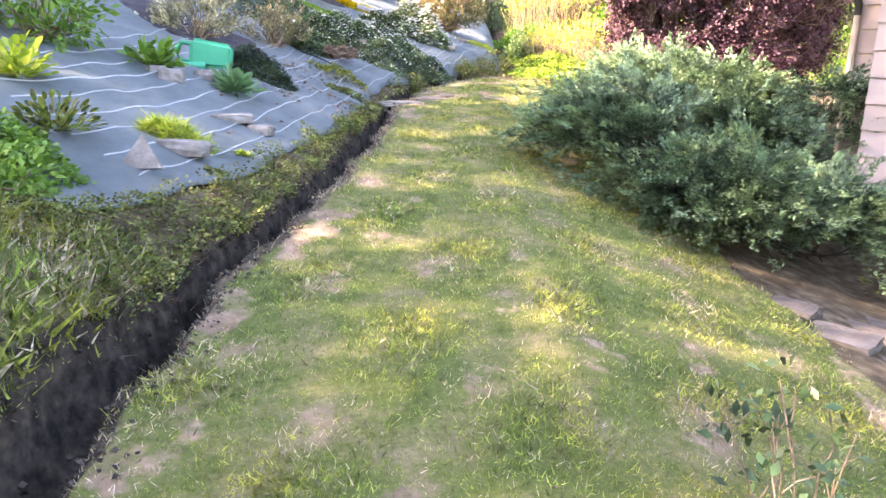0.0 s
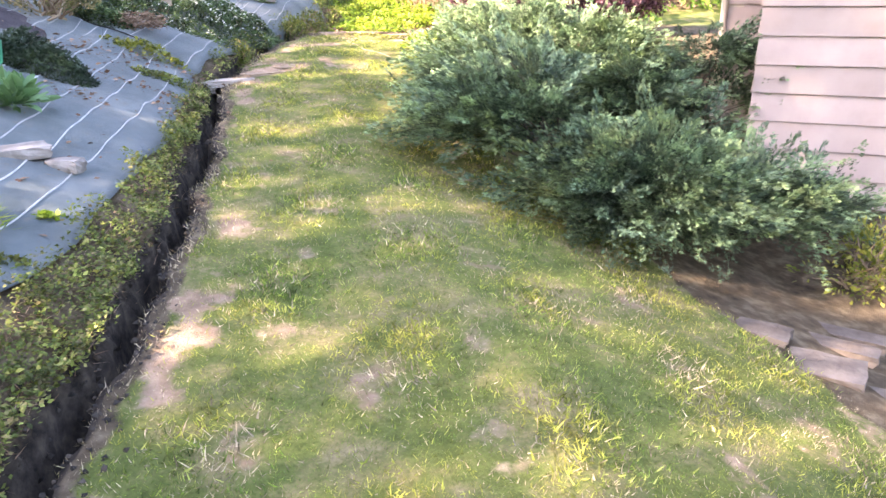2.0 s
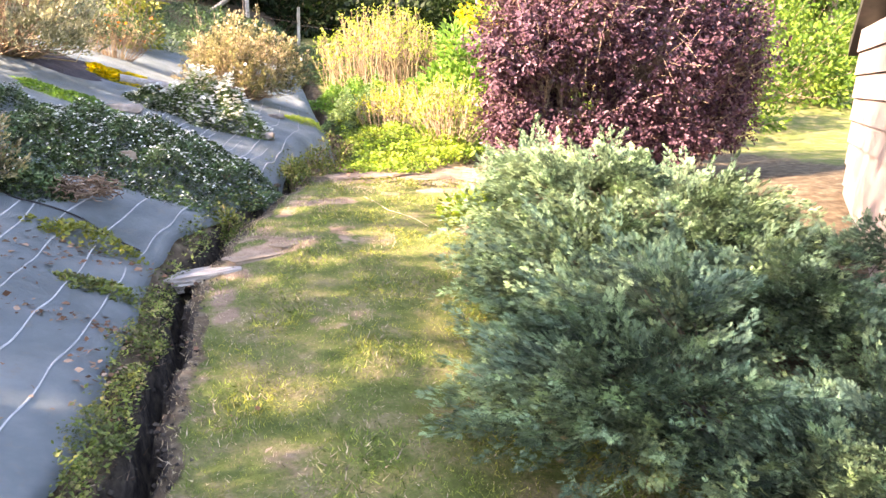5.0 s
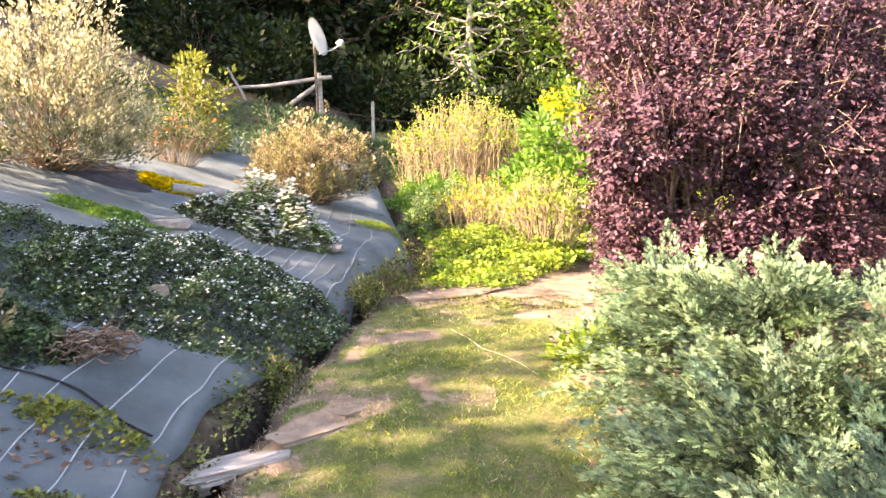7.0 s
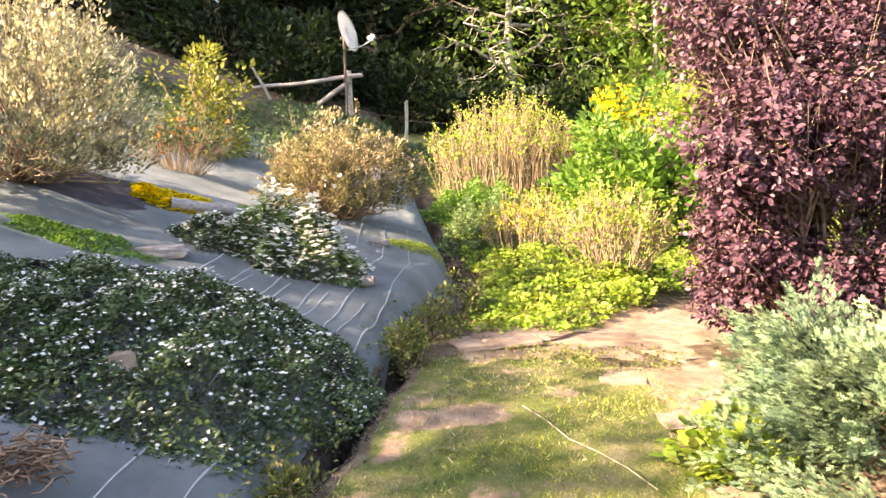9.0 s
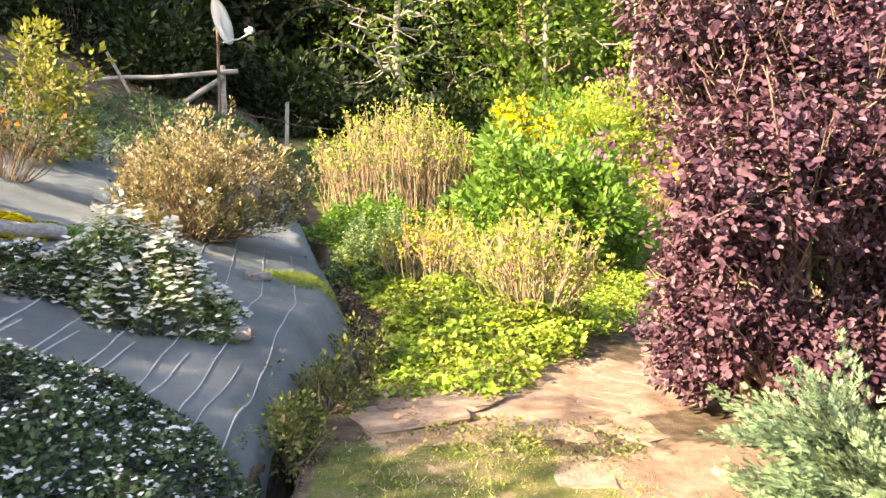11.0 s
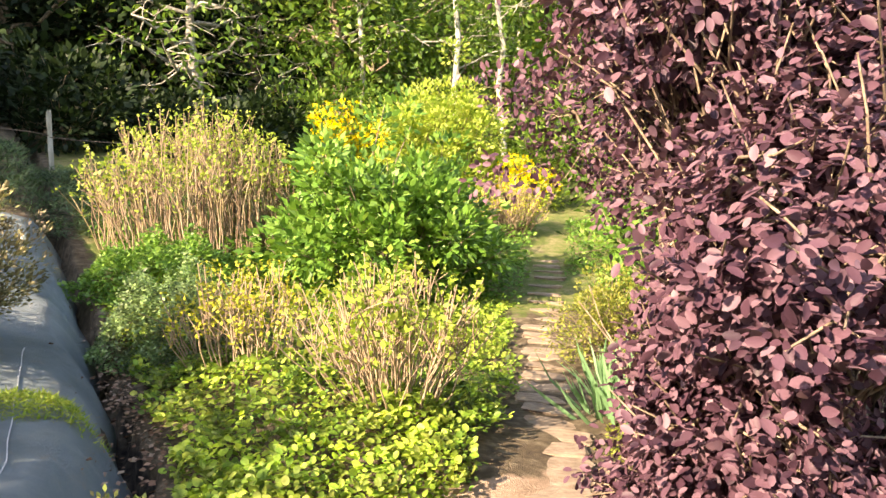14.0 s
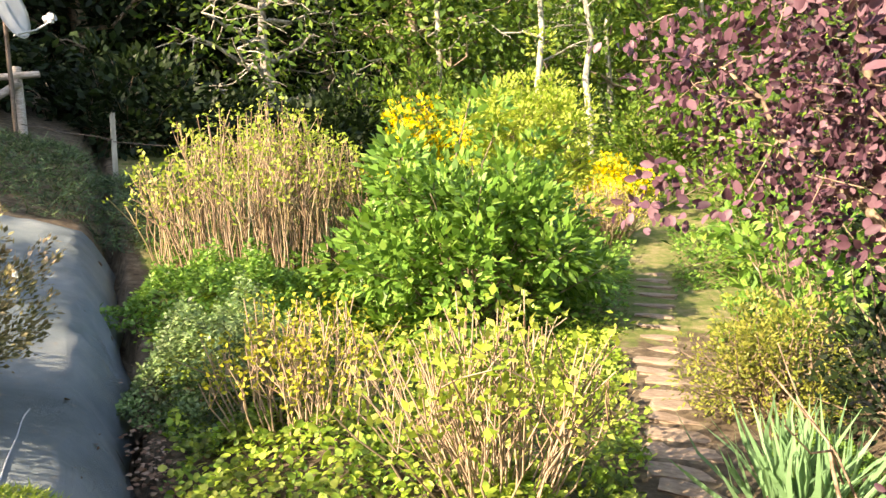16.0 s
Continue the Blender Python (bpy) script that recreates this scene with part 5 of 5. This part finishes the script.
for k in range(6):
    for j in range(28):
        q = (j + 1) % 28
        bm.faces.new((rings[0][0], rings[1][j], rings[1][q]) if k == 0 else (rings[k][j], rings[k + 1][j], rings[k + 1][q], rings[k][q]))
for fc in bm.faces:
    fc.smooth = True
bmesh.ops.solidify(bm, geom=bm.faces[:], thickness=0.015)
reflector = part("reflector", bm, DISH, dish)
reflector.matrix_local = pose(0.08, -0.08, DZ, -14, 0, 62)
part("arm", tubes("arm", [[(0.1, -0.1, DZ - 0.4), (0.4, -0.26, DZ - 0.34), (0.62, -0.38, DZ - 0.22)]], [(0.014, 0.014)], 8), DISH, dish)
part("receiver", tubes("receiver", [[(0.6, -0.37, DZ - 0.26), (0.6, -0.37, DZ - 0.12)], [(0.52, -0.32, DZ - 0.2), (0.66, -0.4, DZ - 0.18)]], [(0.045, 0.04), (0.05, 0.05)], 10), DISH, dish)
stake = part("stake", rough_block((0.07, 0.05, 1.0), 31, 2, 0.06, 0.02), BARK_PALE)
stake.matrix_world = pose(1.47, 22.87, 3.52, 0, 1.5, 10)
tagged(stake, "pale wooden stake in the ground before the wood", "stake")
wire = part("wire", tubes("wire", [bent((1.47, 22.83, 3.6), (3.2, 22.0, 3.35), 0.01, 5), bent((0.25, 23.1, 3.9), (1.47, 22.83, 3.62), 0.01, 5)], [(0.008, 0.008)] * 2, 5), POLE)
tagged(wire, "sagging fence wire tied to the stake", "wire")

# ---- trees ----


def tree(name, place, high, trunk_r, limbs, reach, leaf, per, mat, bark, label, start=0.35, lump_r=0.5, lean=(0, 0), category="tree", shape="diamond", bare_twigs=0, parent_z=None):
    """A tree: tapered trunk, limbs that fork, and leaves in clumps at their ends."""
    x, y = place
    z0 = (ground_z(x, y) if parent_z is None else parent_z) - 0.1
    ob = thing(name, (x, y, z0), label, category)
    top = np.array((lean[0], lean[1], high))
    ln = bent((0, 0, 0), top, 0.008, 9)
    part("trunk", tubes("trunk", [ln], [(trunk_r, trunk_r * 0.3)], 10), bark, ob)
    lumps = []
    for i in range(limbs):
        lines, rads = [], []
        s = start + (1 - start) * (i + rng.uniform(0, 1)) / limbs
        c = np.array([np.interp(s, np.linspace(0, 1, 9), ln[:, j]) for j in range(3)])
        a = i * 2.4 + rng.normal(0, 0.4)
        r = reach * (1.05 - 0.6 * s) * rng.uniform(0.7, 1.15)
        e = c + np.array((math.cos(a) * r, math.sin(a) * r, r * rng.uniform(0.05, 0.5)))
        w = bent(c, e, 0.05, 6)
        lines.append(w)
        rads.append((trunk_r * 0.34, trunk_r * 0.08))
        for k in range(2, 6):
            for _ in range(2):
                f = w[k] + rng.normal(0, 0.25 * r + 0.1, 3) * (1, 1, 0.6)
                lines.append(bent(w[k], f, 0.06, 4))
                rads.append((trunk_r * 0.11, trunk_r * 0.04))
                lumps.append(f)
            lumps.append(w[k] + rng.normal(0, 0.15, 3))
        part("limb", tubes("limb", lines, rads, 5), bark, ob)
    if per:
        P, out = clumped(np.array(lumps), per, lump_r, 0.7)
        part("crown", leaf_mesh("crown", P, out + (0, 0, -0.35), leaf * rng.uniform(0.6, 1.3, len(P)), 0.5, shape, jitter=0.7), mat, ob)
    return ob


tree("tree", (5.3, 29.1), 5.2, 0.2, 15, 3.2, 0.2, 9, WOODGREEN, BARK, "half-bare tree with pale trunk and spreading limbs", 0.22, 0.55)
for x, y in ((11.5, 26.4), (12.9, 26.2), (9.6, 28.3), (17.5, 27.0), (15.0, 28)):
    tree("birch", (x, y), 9.5, 0.1, 12, 1.8, 0.16, 14, WOODGREEN, BARK_PALE, "slender pale-trunked birch at the wood's edge", 0.3, 0.6)
wood = [(-13, 31), (-9.5, 29), (-6.5, 30.5), (-4, 30.5), (-1.5, 32), (1.2, 32.2), (3.8, 33), (8, 32.5)]
first = tree("wood_tree", (-13, 31), 9.0, 0.25, 18, 3.4, 0.34, 22, SHADED_LEAF, BARK_DARK, "leafy tree of the wood with shade put into its leaf colour", 0.06, 1.0)
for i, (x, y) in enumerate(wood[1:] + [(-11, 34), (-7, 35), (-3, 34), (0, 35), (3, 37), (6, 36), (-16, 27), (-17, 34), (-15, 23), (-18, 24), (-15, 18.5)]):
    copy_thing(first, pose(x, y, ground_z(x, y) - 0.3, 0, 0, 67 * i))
second = tree("wood_tree", (9.5, 29.5), 8.5, 0.22, 18, 2.9, 0.26, 24, WOODGREEN, BARK_DARK, "leafy green tree at the sunny edge of the wood", 0.08, 0.9)
for i, (x, y) in enumerate([(13, 34), (16.5, 33.5), (20, 31), (23, 29), (26, 33), (22, 36), (17.5, 38), (12, 38), (29, 28), (16, 27.5)]):
    copy_thing(second, pose(x, y, ground_z(x, y) - 0.3, 0, 0, 53 * i))
# shade trees behind and beside the start of the walk
shade = tree("garden_tree", (-11, 3.6), 5.2, 0.16, 18, 2.3, 0.2, 10, WOODGREEN, BARK_DARK, "leafy garden tree on top of the bank", 0.12, 0.6)
for i, (x, y) in enumerate([(-11.2, 1.4), (-11, -0.9), (-14, 2.2), (-14, -0.3), (-2.5, -9), (3.0, -9.5), (9, -6), (-8, -7), (13, 4)]):
    copy_thing(shade, pose(x, y, ground_z(x, y) - 0.2, 0, 0, 71 * i))
high_shade = tree("garden_tree", (-13.5, 1.0), 11.5, 0.24, 24, 3.3, 0.26, 24, WOODGREEN, BARK_DARK, "tall leafy garden tree beyond the bank", 0.6, 0.8)
copy_thing(high_shade, pose(-13.2, -1.6, ground_z(-13.2, -1.6) - 0.2, 0, 0, 97))
hedge = bush("hedge_shrub", (-7, 6.0), (1.1, 1.0), 1.9, 90, 60, 0.3, 0.12, WOODGREEN, "leafy hedge shrub on top of the bank")
for i, (x, y) in enumerate([(-7.1, 7.3), (-7, 8.5), (-7.3, 9.5)]):
    copy_thing(hedge, pose(x, y, ground_z(x, y) - 0.05, 0, 0, 50 * i))
# Added shrub: its near-black leaves stand in for a shaded hollow.
bush("dark_shrub", (5.75, 13.35), (0.55, 0.5), 1.75, 60, 50, 0.2, 0.07, SHADED_LEAF, "added near-black shrub standing in for the shade behind the purple smoke tree")
bush("leafy_shrub", (7.2, 15.3), (0.8, 0.7), 1.75, 46, 34, 0.2, 0.13, GREEN, "dark leafy shrub behind the box bush")
bush("leafy_shrub", (9.8, 17.4), (1.3, 1.0), 2.4, 90, 45, 0.3, 0.12, WOODGREEN, "tall green shrub beyond the path")
low_mat("long_grass", (0.5, 21.5), (2.2, 2.0), 0.35, 9000, 0.16, GREY_GREEN, "rough dark grass before the wood", shape="blade", aspect=0.08, kind="stuff")

under = bush("undergrowth", (-6, 26.5), (2.2, 1.2), 1.7, 90, 45, 0.4, 0.2, SHADED_LEAF, "undergrowth at the foot of the wood with shade put into its leaf colour")
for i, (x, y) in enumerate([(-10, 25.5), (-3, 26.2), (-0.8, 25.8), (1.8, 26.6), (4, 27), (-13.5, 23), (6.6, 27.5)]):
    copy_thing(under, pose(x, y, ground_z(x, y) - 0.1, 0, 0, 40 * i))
under = bush("undergrowth", (8.5, 27.5), (2.0, 1.2), 2.2, 90, 45, 0.36, 0.16, WOODGREEN, "leafy undergrowth at the sunny edge of the wood")
for i, (x, y) in enumerate([(11.5, 27), (14.5, 25.5), (14.6, 23.2), (17, 23.5), (13.5, 20.5)]):
    copy_thing(under, pose(x, y, ground_z(x, y) - 0.1, 0, 0, 40 * i))

# distance
bm = bmesh.new()
n = 48
lo = [bm.verts.new((75 * math.sin(a), 75 * math.cos(a) + 5, -8)) for a in np.linspace(0, 2 * math.pi, n, endpoint=False)]
hi = [bm.verts.new((75 * math.sin(a), 75 * math.cos(a) + 5, 14 + 3 * math.sin(5 * a) + (7 if math.cos(a) > 0.4 else 0))) for a in np.linspace(0, 2 * math.pi, n, endpoint=False)]
for i in range(n):
    j = (i + 1) % n
    bm.faces.new((lo[i], lo[j], hi[j], hi[i]))
tagged(part("backdrop", bm, solid_mat("distant woods", [(0.015, 0.03, 0.012), (0.035, 0.06, 0.02), (0.07, 0.1, 0.03)], 0.6, 0.95, 0.5, 2, 0.5)), "distant dark wooded hillside", "woods", kind="structure")

# ---- stepping path ----
path = thing("garden_path", (2.6, 11.6, ground_z(2.6, 11.6)), "narrow path of uneven pinkish flagstones", "path", kind="structure")
r = random.Random(5)
shapes = [rough_block((1, 1, 1), 40 + i, 2, 0.13, 0.12) for i in range(4)]
flags = []
for i, bm in enumerate(shapes):
    me = bpy.data.meshes.new("flagstone")
    bm.to_mesh(me)
    bm.free()
    me.materials.append(FLAG)
    flags.append(me)
centre = ((2.2, 11.4), (2.75, 12.0), (3.4, 12.75), (4.15, 13.75), (5.0, 14.8), (5.9, 15.95), (7.0, 17.2), (8.2, 18.6))
cum = np.linspace(0, 1, len(centre))
for i in range(30):
    s = (i + 0.5) / 30
    cx, cy = np.interp(s, cum, [c[0] for c in centre]), np.interp(s, cum, [c[1] for c in centre])
    o = part("flagstone", flags[i % 4], None, path)
    x, y = cx + r.uniform(-0.05, 0.05), cy + r.uniform(-0.03, 0.03)
    o.matrix_world = pose(x, y, ground_z(x, y) - 0.02 + r.uniform(0, 0.008), 0, 4.0, 0) @ pose(0, 0, 0, r.uniform(-1.5, 1.5), r.uniform(-1.5, 1.5), -48 + 90 + r.uniform(-8, 8)) @ Matrix.Diagonal((0.245, r.uniform(0.36, 0.46), 0.045, 1))
# broad flat slabs where the lawn ends and along its edge
for i, (x, y, w, d, a) in enumerate(((1.0, 11.45, 0.62, 0.46, 12), (1.5, 11.75, 0.5, 0.4, 30), (1.72, 11.2, 0.55, 0.48, -20), (2.25, 11.05, 0.5, 0.42, 25), (1.62, 10.55, 0.4, 0.3, 70), (1.66, 9.9, 0.42, 0.24, 82), (1.56, 9.2, 0.4, 0.22, 95), (1.55, 8.7, 0.36, 0.22, 100))):
    o = part("flagstone", flags[i % 4], None, path)
    o.matrix_world = pose(x, y, ground_z(x, y) - 0.02, r.uniform(-1.5, 1.5), 2 + r.uniform(-1.5, 1.5), a) @ Matrix.Diagonal((w, d, 0.05, 1))
